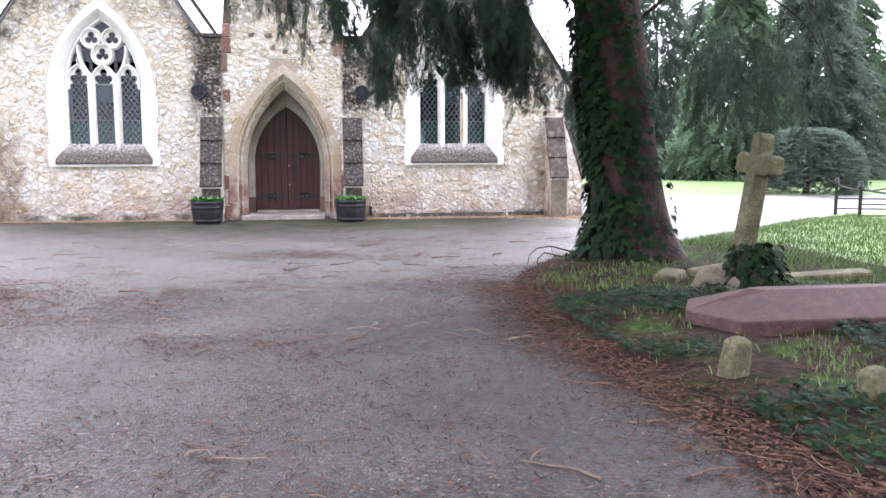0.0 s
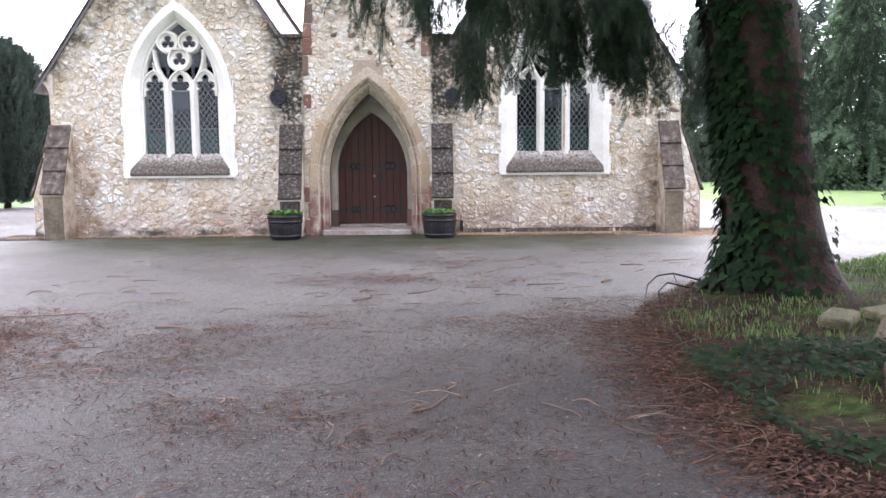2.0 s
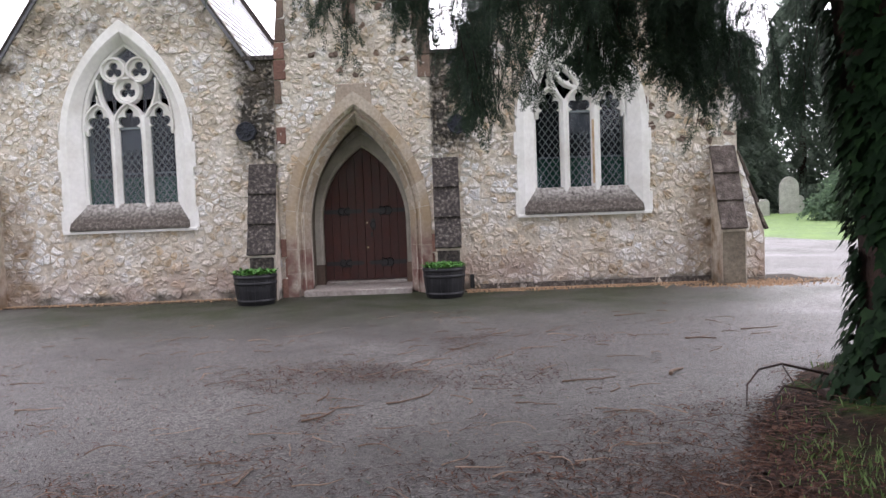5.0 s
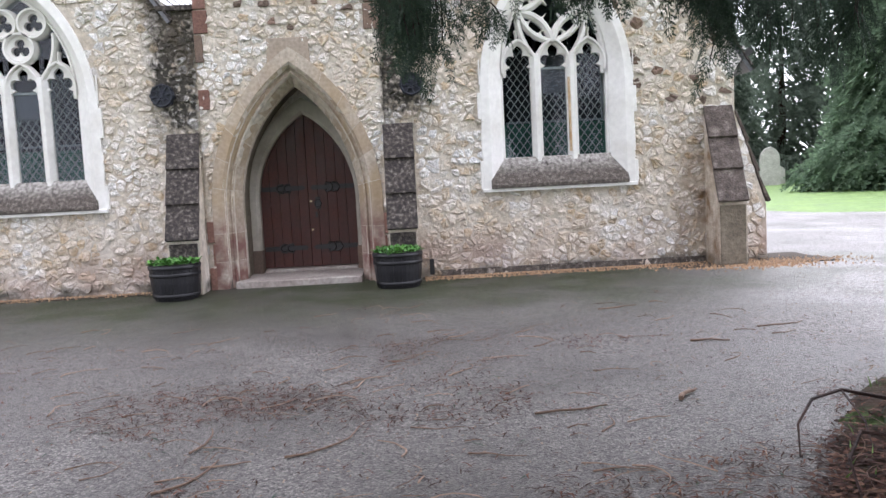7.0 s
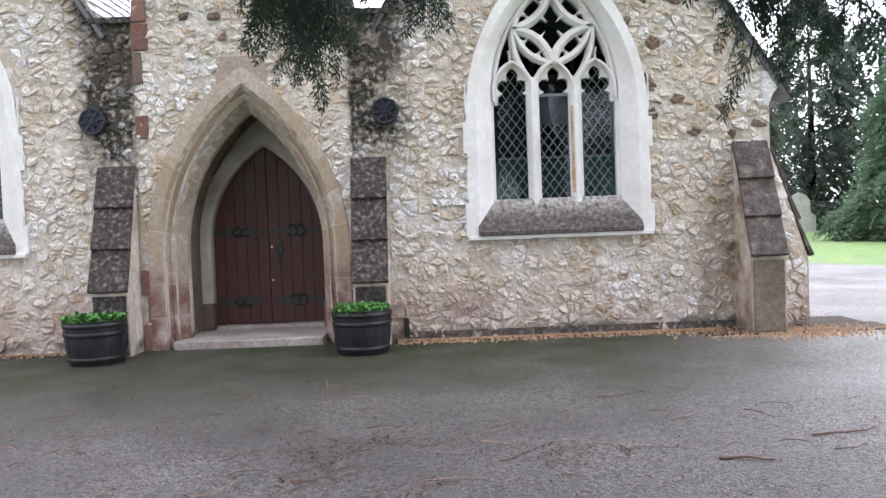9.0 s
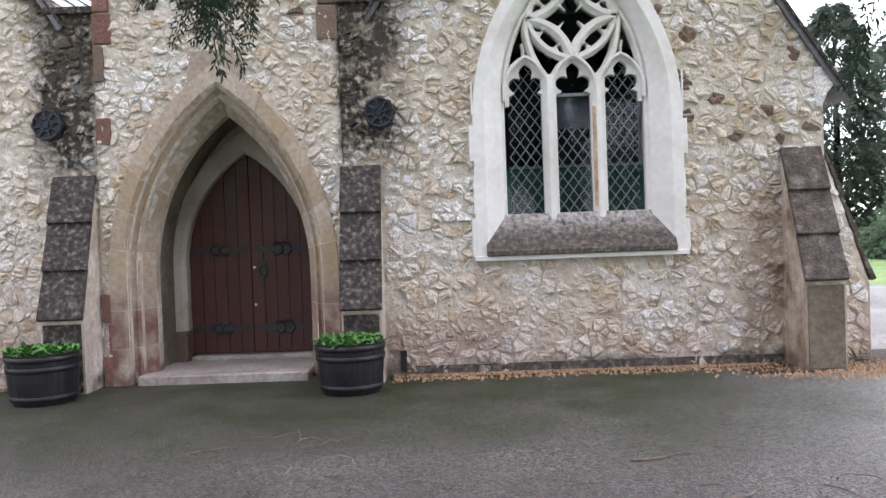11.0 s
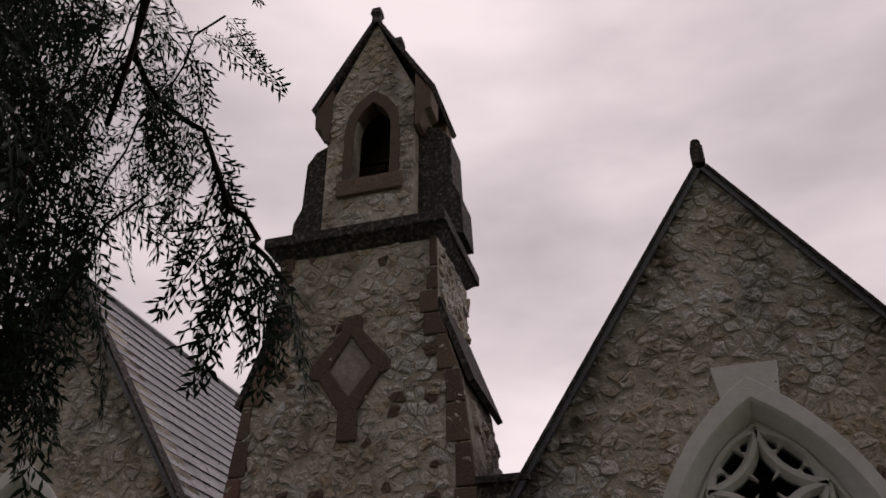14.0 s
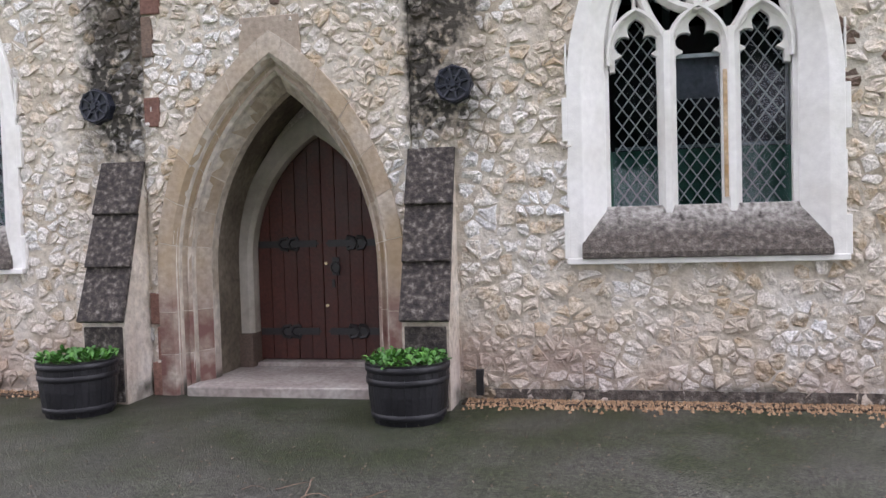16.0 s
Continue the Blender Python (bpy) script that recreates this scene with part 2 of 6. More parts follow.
BRASS = mat("worn_brass", [(0.55, 0.45, 0.25), (0.7, 0.6, 0.4)], 10, 0.35, 0.05, 50, metal=1.0)
CAME = mat("lead_came", [(0.17, 0.20, 0.215), (0.26, 0.30, 0.31)], 12, 0.5, 0.1, 60)
GREEN = mat("green_painted_board", [(0.022, 0.095, 0.062), (0.036, 0.13, 0.088)], 3, 0.5, 0.1, 40)
GREYBOARD = mat("grey_board", [(0.10, 0.10, 0.11), (0.15, 0.15, 0.16)], 4, 0.6, 0.1, 40)
# near-black colour stands in for the unlit room behind the glass
DARKROOM = mat("unlit_interior_dark", [(0.02, 0.02, 0.03), (0.035, 0.035, 0.045)], 2, 0.9, 0.1, 20)
BARREL = mat("black_painted_staves", [(0.010, 0.010, 0.012), (0.02, 0.02, 0.024)], 6, 0.42, 0.25, 35, rand=0.4)
SOIL = mat("dark_soil", [(0.025, 0.018, 0.012), (0.06, 0.045, 0.03)], 20, 0.95, 0.8, 60)
POTLEAF = mat("fresh_green_leaf", [(0.05, 0.15, 0.025), (0.10, 0.26, 0.04), (0.17, 0.34, 0.07)], 6, 0.5, 0.1, 60, rand=1.0)
GRAVEL = mat("orange_gravel", [(0.30, 0.19, 0.11), (0.45, 0.31, 0.19), (0.58, 0.47, 0.34)], 8, 0.8, 0.3, 60, rand=1.0)
BARK = mat("red_brown_bark", [(0.013, 0.007, 0.006), (0.029, 0.016, 0.013), (0.058, 0.034, 0.027)], 6, 0.9, 1.0, 18, fine=0.4)
YEW = mat("dark_evergreen_spray", [(0.028, 0.047, 0.032), (0.048, 0.076, 0.046), (0.085, 0.115, 0.062)], 3, 0.6, 0.0, rand=1.0, spec=0.25)
YEWDRY = mat("brown_dry_spray", [(0.05, 0.028, 0.018), (0.09, 0.05, 0.03)], 3, 0.8, 0.0, rand=1.0)
IVY = mat("dark_ivy_leaf", [(0.006, 0.017, 0.006), (0.013, 0.032, 0.010), (0.03, 0.055, 0.018)], 5, 0.75, 0.0, rand=1.0, spec=0.12)
# grey-green lightened so that the distance haze sits in the leaf colour
CONIFER = mat("hazy_grey_green_conifer", [(0.13, 0.165, 0.13), (0.20, 0.25, 0.19), (0.29, 0.34, 0.26)], 1.5, 0.7, 0.0, rand=1.0, spec=0.2)
CONIFERB = mat("bright_green_conifer", [(0.12, 0.18, 0.115), (0.19, 0.27, 0.165), (0.28, 0.36, 0.23)], 1.5, 0.7, 0.0, rand=1.0, spec=0.2)
DEEPYEW = mat("blue_green_yew", [(0.11, 0.145, 0.12), (0.17, 0.22, 0.17), (0.24, 0.30, 0.23)], 1.5, 0.7, 0.0, rand=1.0, spec=0.2)
IRISH = mat("blue_black_yew", [(0.06, 0.08, 0.066), (0.10, 0.13, 0.105), (0.16, 0.195, 0.155)], 1.5, 0.75, 0.0, rand=1.0, spec=0.15)


def thin_leaf(m, amount):
    """Lets part of the light through, as leaves do."""
    n, l = m.node_tree.nodes, m.node_tree.links
    src, b = colour_input(m)
    tr, mx = n.new("ShaderNodeBsdfTranslucent"), n.new("ShaderNodeMixShader")
    l.new(src, tr.inputs["Color"])
    mx.inputs[0].default_value = amount
    l.new(b.outputs[0], mx.inputs[1])
    l.new(tr.outputs[0], mx.inputs[2])
    l.new(mx.outputs[0], n["Material Output"].inputs["Surface"])


for m_ in (CONIFER, CONIFERB):
    thin_leaf(m_, 0.6)
for m_ in (DEEPYEW, IRISH):
    thin_leaf(m_, 0.45)
thin_leaf(YEW, 0.25)
GRASS = mat("lawn_grass", [(0.09, 0.15, 0.04), (0.13, 0.21, 0.06), (0.18, 0.26, 0.085)], 1.2, 0.8, 0.6, 60, fine=0.3)
BLADE = mat("grass_blade", [(0.09, 0.145, 0.038), (0.125, 0.20, 0.055), (0.17, 0.25, 0.08)], 2, 0.6, 0.0, rand=1.0)
VERGE = mat("leaf_strewn_soil", [(0.014, 0.010, 0.007), (0.03, 0.018, 0.012), (0.024, 0.024, 0.011), (0.036, 0.058, 0.015)], 1.6, 0.97, 1.0, 30, fine=0.6, spec=0.1, lo=0.36, span=0.28)
NEEDLE = mat("red_brown_needles", [(0.035, 0.02, 0.015), (0.10, 0.045, 0.03), (0.15, 0.072, 0.044), (0.25, 0.145, 0.085)], 3, 0.95, 0.0, rand=1.0, spec=0.1)
DEADLEAF = mat("dead_leaf", [(0.016, 0.010, 0.008), (0.036, 0.019, 0.015), (0.07, 0.035, 0.026), (0.125, 0.072, 0.047)], 3, 0.9, 0.0, rand=1.0, spec=0.12, lo=0.1, span=0.4)
TWIG = mat("dry_twig", [(0.13, 0.085, 0.06), (0.27, 0.19, 0.14), (0.44, 0.36, 0.29)], 4, 0.85, 0.3, 50, rand=1.0)
CHIP = mat("pale_debris", [(0.14, 0.10, 0.07), (0.24, 0.19, 0.15), (0.40, 0.35, 0.29)], 4, 0.85, 0.0, rand=1.0)
LICHEN = mat("mossy_gravestone", [(0.05, 0.05, 0.025), (0.10, 0.095, 0.05), (0.18, 0.165, 0.10)], 7, 0.9, 0.6, 40, fine=0.35)
GRANITE = mat("pinkish_brown_granite", [(0.05, 0.027, 0.025), (0.075, 0.042, 0.04), (0.10, 0.064, 0.058)], 9, 0.7, 0.15, 90, fine=0.3, spec=0.2)
PALESTONE = mat("pale_headstone", [(0.42, 0.41, 0.38), (0.6, 0.59, 0.56)], 4, 0.8, 0.3, 40)
BELLM = mat("bell_bronze", [(0.03, 0.025, 0.015), (0.06, 0.05, 0.03)], 6, 0.5, 0.1, 40, metal=0.7)
ASPHALT = mat("damp_asphalt", [(0.051, 0.047, 0.044), (0.074, 0.068, 0.064), (0.105, 0.098, 0.092)], 0.8, 0.54, 1.0, 70, fine=0.7, rvar=0.14, spec=0.33, fscale=75)
blend_in(ASPHALT, (0.027, 0.034, 0.014), place_mask(ASPHALT, 1, -4.6, -1.0, 0.2, 0.6, 1.5, 0.8, power=1.6))
# brown needle stain, its colour darkened further for shade under the trees
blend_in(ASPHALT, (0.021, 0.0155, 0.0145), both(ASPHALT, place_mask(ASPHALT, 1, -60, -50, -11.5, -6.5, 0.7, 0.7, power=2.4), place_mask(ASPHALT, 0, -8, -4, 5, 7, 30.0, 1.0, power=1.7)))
# wet sky sheen at the sides, painted in as a paler tone
blend_in(ASPHALT, (0.23, 0.22, 0.215), place_mask(ASPHALT, 0, 3.8, 6.8, 80, 90, 0.6, 0.8, True, 1.1))
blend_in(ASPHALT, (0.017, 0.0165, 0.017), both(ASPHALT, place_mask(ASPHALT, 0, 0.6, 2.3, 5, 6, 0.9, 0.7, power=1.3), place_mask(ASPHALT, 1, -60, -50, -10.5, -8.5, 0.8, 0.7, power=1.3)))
speckle(ASPHALT, 62, 0.35, 1.65)
speckle(ASPHALT, 150, 0.55, 1.45)
ROOTLET = mat("orange_brown_rootlet", [(0.07, 0.04, 0.028), (0.14, 0.086, 0.057), (0.26, 0.185, 0.125)], 4, 0.85, 0.0, rand=1.0)
RUST = mat("rust_streaked_paint", [(0.42, 0.27, 0.13), (0.60, 0.47, 0.32), (0.74, 0.68, 0.58)], 5, 0.7, 0.15, 40)
GLASS = bpy.data.materials.new("window_glass")
GLASS.use_nodes = True
gb = GLASS.node_tree.nodes["Principled BSDF"]
gb.inputs["Base Color"].default_value = (0.62, 0.70, 0.76, 1)
gb.inputs["Specular IOR Level"].default_value = 0.22
gb.inputs["Transmission Weight"].default_value, gb.inputs["Roughness"].default_value, gb.inputs["IOR"].default_value = 1.0, 0.0, 1.45


# ---- mesh helpers ----
rng = random.Random(7)


class Geo:
    """Vertices and faces of one mesh."""

    def __init__(self):
        self.v, self.f = [], []

    def add(self, verts, faces):
        o = len(self.v)
        self.v.extend(tuple(p) for p in verts)
        self.f.extend(tuple(i + o for i in f) for f in faces)
        return self

    def box(self, x0, x1, y0, y1, z0, z1):
        v = [(x, y, z) for z in (z0, z1) for y in (y0, y1) for x in (x0, x1)]
        return self.add(v, [(0, 2, 3, 1), (4, 5, 7, 6), (0, 1, 5, 4), (2, 6, 7, 3), (0, 4, 6, 2), (1, 3, 7, 5)])

    def prism(self, poly, a0, a1, axis="y"):
        """A polygon of (x, z), or of (y, z) for axis x, or of (x, y) for axis z, drawn out along the axis."""
        n = len(poly)
        put = {"y": lambda p, a: (p[0], a, p[1]), "x": lambda p, a: (a, p[0], p[1]), "z": lambda p, a: (p[0], p[1], a)}[axis]
        v = [put(p, a0) for p in poly] + [put(p, a1) for p in poly]
        f = [tuple(range(n - 1, -1, -1)), tuple(range(n, 2 * n))] + [(i, (i + 1) % n, (i + 1) % n + n, i + n) for i in range(n)]
        return self.add(v, f)

    def plate(self, outer, holes, y0, y1):
        """A wall in x and z with holes, y0 to y1."""
        loops = [outer] + list(holes)
        tris = tessellate_polygon([[Vector((p[0], p[1], 0)) for p in lp] for lp in loops])
        flat = [p for lp in loops for p in lp]
        n = len(flat)
        v = [(p[0], y0, p[1]) for p in flat] + [(p[0], y1, p[1]) for p in flat]
        f = [tuple(t) for t in tris] + [tuple(i + n for i in reversed(t)) for t in tris]
        o = 0
        for lp in loops:
            k = len(lp)
            f += [(o + i, o + (i + 1) % k, o + (i + 1) % k + n, o + i + n) for i in range(k)]
            o += k
        return self.add(v, f)

    def loft(self, rings, closed=False):
        n = len(rings[0])
        v = [p for r in rings for p in r]
        f = []
        for k in range(len(rings) - 1):
            for i in range(n if closed else n - 1):
                j = (i + 1) % n
                f.append((k * n + i, k * n + j, (k + 1) * n + j, (k + 1) * n + i))
        return self.add(v, f)

    def tube(self, pts, radii, n=7, cap=True):
        pts = [Vector(p) for p in pts]
        rings = []
        side = Vector((1, 0, 0))
        for i, p in enumerate(pts):
            d = (pts[min(i + 1, len(pts) - 1)] - pts[max(i - 1, 0)]).normalized()
            if abs(d.dot(side)) > 0.95:
                side = Vector((0, 1, 0))
            a = (side - d * d.dot(side)).normalized()
            b = d.cross(a)
            side = a
            r = radii[i] if hasattr(radii, "__len__") else radii
            rings.append([p + (a * math.cos(t) + b * math.sin(t)) * r for t in (2 * math.pi * k / n for k in range(n))])
        o = len(self.v)
        self.loft(rings, True)
        if cap:
            m = len(self.v)
            self.f.append(tuple(range(o + n - 1, o - 1, -1)))
            self.f.append(tuple(range(m - n, m)))
        return self

    def lathe(self, prof, n=24, centre=(0, 0), ang=2 * math.pi):
        rings = [[(centre[0] + r * math.cos(ang * k / n), centre[1] + r * math.sin(ang * k / n), z) for k in range(n)] for r, z in prof]
        return self.loft(rings, True)

    def bar(self, pts, w, y0, y1, closed=False, front=0.35):
        """A moulded bar along a line of (x, z), chamfered towards the front y0."""
        n = len(pts)
        rings = []
        for i in range(n):
            a, b = (pts[i - 1], pts[(i + 1) % n]) if closed else (pts[max(i - 1, 0)], pts[min(i + 1, n - 1)])
            dx, dz = b[0] - a[0], b[1] - a[1]
            q = math.hypot(dx, dz) or 1
            nx, nz = -dz / q, dx / q
            ym = y0 + (y1 - y0) * 0.45
            rings.append([(pts[i][0] + nx * s * w / 2, y, pts[i][1] + nz * s * w / 2) for s, y in ((1, y1), (1, ym), (front, y0), (-front, y0), (-1, ym), (-1, y1))])
        if closed:
            rings.append(rings[0])
        return self.loft(rings, True)


def obj(name, g, material, parent=None, label="", category="", kind="", group="", smooth=False, bevel=0.0, at=None):
    me = bpy.data.meshes.new(name)
    me.from_pydata(g.v, [], g.f)
    me.validate()
    bm = bmesh.new()
    bm.from_mesh(me)
    bmesh.ops.recalc_face_normals(bm, faces=bm.faces)
    bm.to_mesh(me)
    bm.free()
    if smooth:
        me.polygons.foreach_set("use_smooth", [True] * len(me.polygons))
    me.materials.append(material)
    ob = new(name, me)
    if parent:
        ob.parent = parent
    if at is not None:
        ob.matrix_basis = at
    if bevel:
        md = ob.modifiers.new("bevel", "BEVEL")
        md.width, md.segments, md.limit_method, md.angle_limit = bevel, 2, "ANGLE", radians(40)
    return tagged(ob, label, category, group, kind)


def raw(name, v, f, material, parent=None, **tags):
    """A large mesh from arrays, with no clean-up."""
    me = bpy.data.meshes.new(name)
    me.from_pydata(v, [], f)
    me.materials.append(material)
    ob = new(name, me)
    if parent:
        ob.parent = parent
    return tagged(ob, **tags)


def arch(cx, half, z0, zs, apex, n=10):
    """The outline of a pointed opening: up the one jamb, over the apex and down the other."""
    h = apex - zs
    r = (half * half + h * h) / (2 * half)
    phi = math.acos((r - half) / r)
    left = [(cx - half + r - r * math.cos(phi * i / n), zs + r * math.sin(phi * i / n)) for i in range(n + 1)]
    left[-1] = (cx, apex)
    return [(cx - half, z0)] + left + [(2 * cx - x, z) for x, z in reversed(left[:-1])] + [(cx + half, z0)]


def at_y(pts, y):
    return [(p[0], y, p[1]) for p in pts]


def inside(p, poly):
    x, y, hit = p[0], p[1], False
    for i in range(len(poly)):
        (x0, y0), (x1, y1) = poly[i - 1], poly[i]
        if (y0 > y) != (y1 > y) and x < (x1 - x0) * (y - y0) / (y1 - y0) + x0:
            hit = not hit
    return hit


def clip(poly, px, py, nx, ny):
    """What is left of a convex polygon on the side of the line that n points away from."""
    out = []
    for i in range(len(poly)):
        a, b = poly[i - 1], poly[i]
        da, db = (a[0] - px) * nx + (a[1] - py) * ny, (b[0] - px) * nx + (b[1] - py) * ny
        if (da <= 0) != (db <= 0):
            t = da / (da - db)
            out.append((a[0] + (b[0] - a[0]) * t, a[1] + (b[1] - a[1]) * t))
        if db <= 0:
            out.append(b)
    return out


def cells(x0, x1, y0, y1, w, h, bounds, skip, seed, jit=0.5):
    """Irregular stones: cells round jittered points, clipped to a convex outline; skip(x, y) leaves one out."""
    r = random.Random(seed)
    nx, ny = int((x1 - x0) / w) + 1, int((y1 - y0) / h) + 1
    pts = {}
    for j in range(-1, ny + 1):
        for i in range(-1, nx + 1):
            if r.random() < 0.14:
                continue
            px, py = x0 + (i + 0.5 + (0.5 if j % 2 else 0) + r.uniform(-jit, jit)) * w, y0 + (j + 0.5 + r.uniform(-jit, jit)) * h
            pts[i, j] = (px + 0.5 * w * noise.noise((px * 2.3, py * 2.3, seed)), py + 0.7 * h * noise.noise((px * 1.9, py * 2.6, seed + 5)))
    edges = []
    for k in range(len(bounds)):
        (ax, ay), (bx, by) = bounds[k - 1], bounds[k]
        edges.append((ax, ay, by - ay, ax - bx))
    out = []
    for (i, j), p in pts.items():
        if not inside(p, bounds) or skip(*p):
            continue
        poly = [(p[0] - w * 1.2, p[1] - h * 1.2), (p[0] + w * 1.2, p[1] - h * 1.2), (p[0] + w * 1.2, p[1] + h * 1.2), (p[0] - w * 1.2, p[1] + h * 1.2)]
        for dj in (-2, -1, 0, 1, 2):
            for di in (-2, -1, 0, 1, 2):
                q = pts.get((i + di, j + dj))
                if q and q != p and poly:
                    poly = clip(poly, (p[0] + q[0]) / 2, (p[1] + q[1]) / 2, q[0] - p[0], q[1] - p[1])
        for e in edges:
            if poly:
                poly = clip(poly, *e)
        if len(poly) >= 3:
            out.append((p, poly))
    return out


def stone_geo(poly, r, joint=0.012, rise=0.024):
    """One rough broken stone over its cell, as vertices (u, v, height) and faces."""
    cx, cy = sum(p[0] for p in poly) / len(poly), sum(p[1] for p in poly) / len(poly)
    clean = [p for i, p in enumerate(poly) if math.dist(p, poly[i - 1]) > 0.014]
    if len(clean) < 3:
        return None
    size = sum(math.dist(p, (cx, cy)) for p in clean) / len(clean)
    k = max(0.3, 1 - joint / max(size, 0.02))
    top = rise * r.uniform(0.45, 1.1)
    tx, ty, seed = r.uniform(-0.2, 0.2), r.uniform(-0.3, 0.2), r.uniform(0, 90)
    edge = []
    for i in range(len(clean)):
        a, b = clean[i - 1], clean[i]
        if math.dist(a, b) > 0.045:
            t, q = r.uniform(0.35, 0.65), r.uniform(-0.09, 0.06)
            edge.append((a[0] + (b[0] - a[0]) * t + (b[1] - a[1]) * q, a[1] + (b[1] - a[1]) * t - (b[0] - a[0]) * q))
        edge.append((b[0] + (cx - b[0]) * r.uniform(0, 0.12), b[1] + (cy - b[1]) * r.uniform(0, 0.12)))
    n = len(edge)
    v, f = [], []
    for s, h in ((k, -0.008), (k * 0.93, 0.75), (k * 0.5, 1.0)):
        for p in edge:
            w = s * r.uniform(0.94, 1.04) if h > 0 else s
            a, b = cx + (p[0] - cx) * w, cy + (p[1] - cy) * w
            if h > 0:
                z = top * h * (1 + 0.9 * noise.noise((a * 26, b * 26, seed)) + 0.4 * noise.noise((a * 60, b * 60, seed))) + (a - cx) * tx + (b - cy) * ty
            else:
                z = h
            v.append((a, b, z))
    v.append((cx, cy, top * r.uniform(0.7, 1.3)))
    for ring in range(2):
        f += [(ring * n + i, ring * n + (i + 1) % n, (ring + 1) * n + (i + 1) % n, (ring + 1) * n + i) for i in range(n)]
    f += [(2 * n + i, 2 * n + (i + 1) % n, 3 * n) for i in range(n)]
    return v, f


def rubble(stones, put, material, parent, picked, seed, rise=0.032, name="stone"):
    """Stones on a wall: those for which picked(x, y) holds are parts of their own, up to 290; the rest is joined."""
    r = random.Random(seed)
    rest, count = Geo(), 0
    for p, poly in stones:
        sg = stone_geo(poly, r, joint=r.choice((0.0, 0.002, 0.004, 0.008)), rise=rise) if r.random() > 0.04 else None
        if not sg:
            continue
        v, f = [put(*q) for q in sg[0]], sg[1]
        if count < 290 and picked(*p):
            count += 1
            raw(name, v, f, material, parent)
        else:
            rest.add(v, f)
    if rest.v:
        raw(name + "work", rest.v, rest.f, material, parent, kind="stuff", label="irregular pale rubble stones set in buff mortar")


# ---- ground ----
g = Geo().add([(-600, -600, -0.03), (600, -600, -0.03), (600, 600, -0.03), (-600, 600, -0.03)], [(0, 1, 2, 3)])
tagged(obj("ground", g, GRASS), "bright green mown lawn of the cemetery", "lawn", kind="structure")
ROAD = [(-2.6, -45), (-2.55, -10.4), (-2.75, -9.3), (-3.6, -8.7), (-6, -8.4), (-30, -8.2), (-45, -4), (-30, 2.5), (-12.5, 3.6), (-11.2, 5.5), (-12.0, 10), (-13, 45), (10.2, 45), (10.3, 11.6), (11.2, 8.6), (13.2, 7.0), (20, 6.6),
        (45, 9), (45, 5), (20, 4.2), (12.0, -0.6), (8.2, -3.7), (6.3, -5.3), (5.4, -5.75), (4.8, -6.05), (4.25, -6.4), (3.8, -7.0), (3.3, -7.9), (2.84, -9.0), (2.56, -10.5), (2.6, -12.0), (2.76, -13.2), (2.86, -14.5), (3.0, -17), (3.2, -45)]
tris = tessellate_polygon([[Vector((x, y, 0)) for x, y in ROAD]])
g = Geo().add([(x, y, 0) for x, y in ROAD] + [(x, y, -0.1) for x, y in ROAD], list(tris) + [(i, (i + 1) % len(ROAD), (i + 1) % len(ROAD) + len(ROAD), i + len(ROAD)) for i in range(len(ROAD))])
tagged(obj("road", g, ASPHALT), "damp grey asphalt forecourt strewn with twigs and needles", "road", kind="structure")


def edge_gap(x, y):
    best = 99
    for i in range(len(ROAD)):
        (ax, ay), (bx, by) = ROAD[i - 1], ROAD[i]
        t = max(0, min(1, ((x - ax) * (bx - ax) + (y - ay) * (by - ay)) / ((bx - ax) ** 2 + (by - ay) ** 2)))
        best = min(best, math.hypot(x - ax - (bx - ax) * t, y - ay - (by - ay) * t))
    return best


def verge_height(x, y):
    d = edge_gap(x, y)
    near = max(0, 1 - math.hypot(x - 4.68, y + 7.65) / 2.2)
    return min(0.10, d * 0.12) + 0.10 * near * near + 0.03 * noise.noise((x * 2.1, y * 2.1, 0)) * min(1, d * 3)


def verge(name, x0, x1, y0, y1, step, material, label):
    nx, ny = int((x1 - x0) / step), int((y1 - y0) / step)
    v, f, ok = [], [], {}
    for j in range(ny + 1):
        for i in range(nx + 1):
            x, y = x0 + i * step, y0 + j * step
            out = not inside((x, y), ROAD)
            ok[i, j] = out or edge_gap(x, y) < step * 1.2
            v.append((x, y, verge_height(x, y) if out else -0.012))
    for j in range(ny):
        for i in range(nx):
            if all(ok[i + a, j + b] for a in (0, 1) for b in (0, 1)):
                k = j * (nx + 1) + i
                f.append((k, k + 1, k + nx + 2, k + nx + 1))
    ob = raw(name, v, f, material, label=label, category="verge", kind="structure")
    ob.data.polygons.foreach_set("use_smooth", [True] * len(f))
    return ob


verge("verge_bank", 2.5, 7.2, -20, -5.4, 0.12, VERGE, "rough bank of soil, ivy and moss under the yew")
verge("verge_lawn", 7.2, 14, -20, 0.6, 0.3, GRASS, "bright green grass beside the path")
verge("verge_edge", -7, -2.3, -20, -8.1, 0.15, GRASS, "green grass verge littered with needles")

# ---- chapel ----
chapel = tagged(new("chapel"), "pale ragstone cemetery chapel with twin gables and a bellcote", "chapel")
CXL, CXR, APEX, VALLEY = -3.56, 3.54, 6.67, 3.74
EAVES = {-1: 3.16, 1: 2.98}
WIN_HOLE = dict(half=0.97, z0=1.3, zs=2.7, apex=4.26)


def gable_outline(s):
    """The outline of a gabled front, s = -1 for the one and 1 for the other, as (x, z)."""
    c = CXL if s < 0 else CXR
    p = [(s * 1.22, -0.3), (s * 5.95, -0.3), (s * 5.95, EAVES[s]), (c, APEX), (s * 1.6, VALLEY), (s * 1.22, VALLEY)]
    return p if s > 0 else p[::-1]


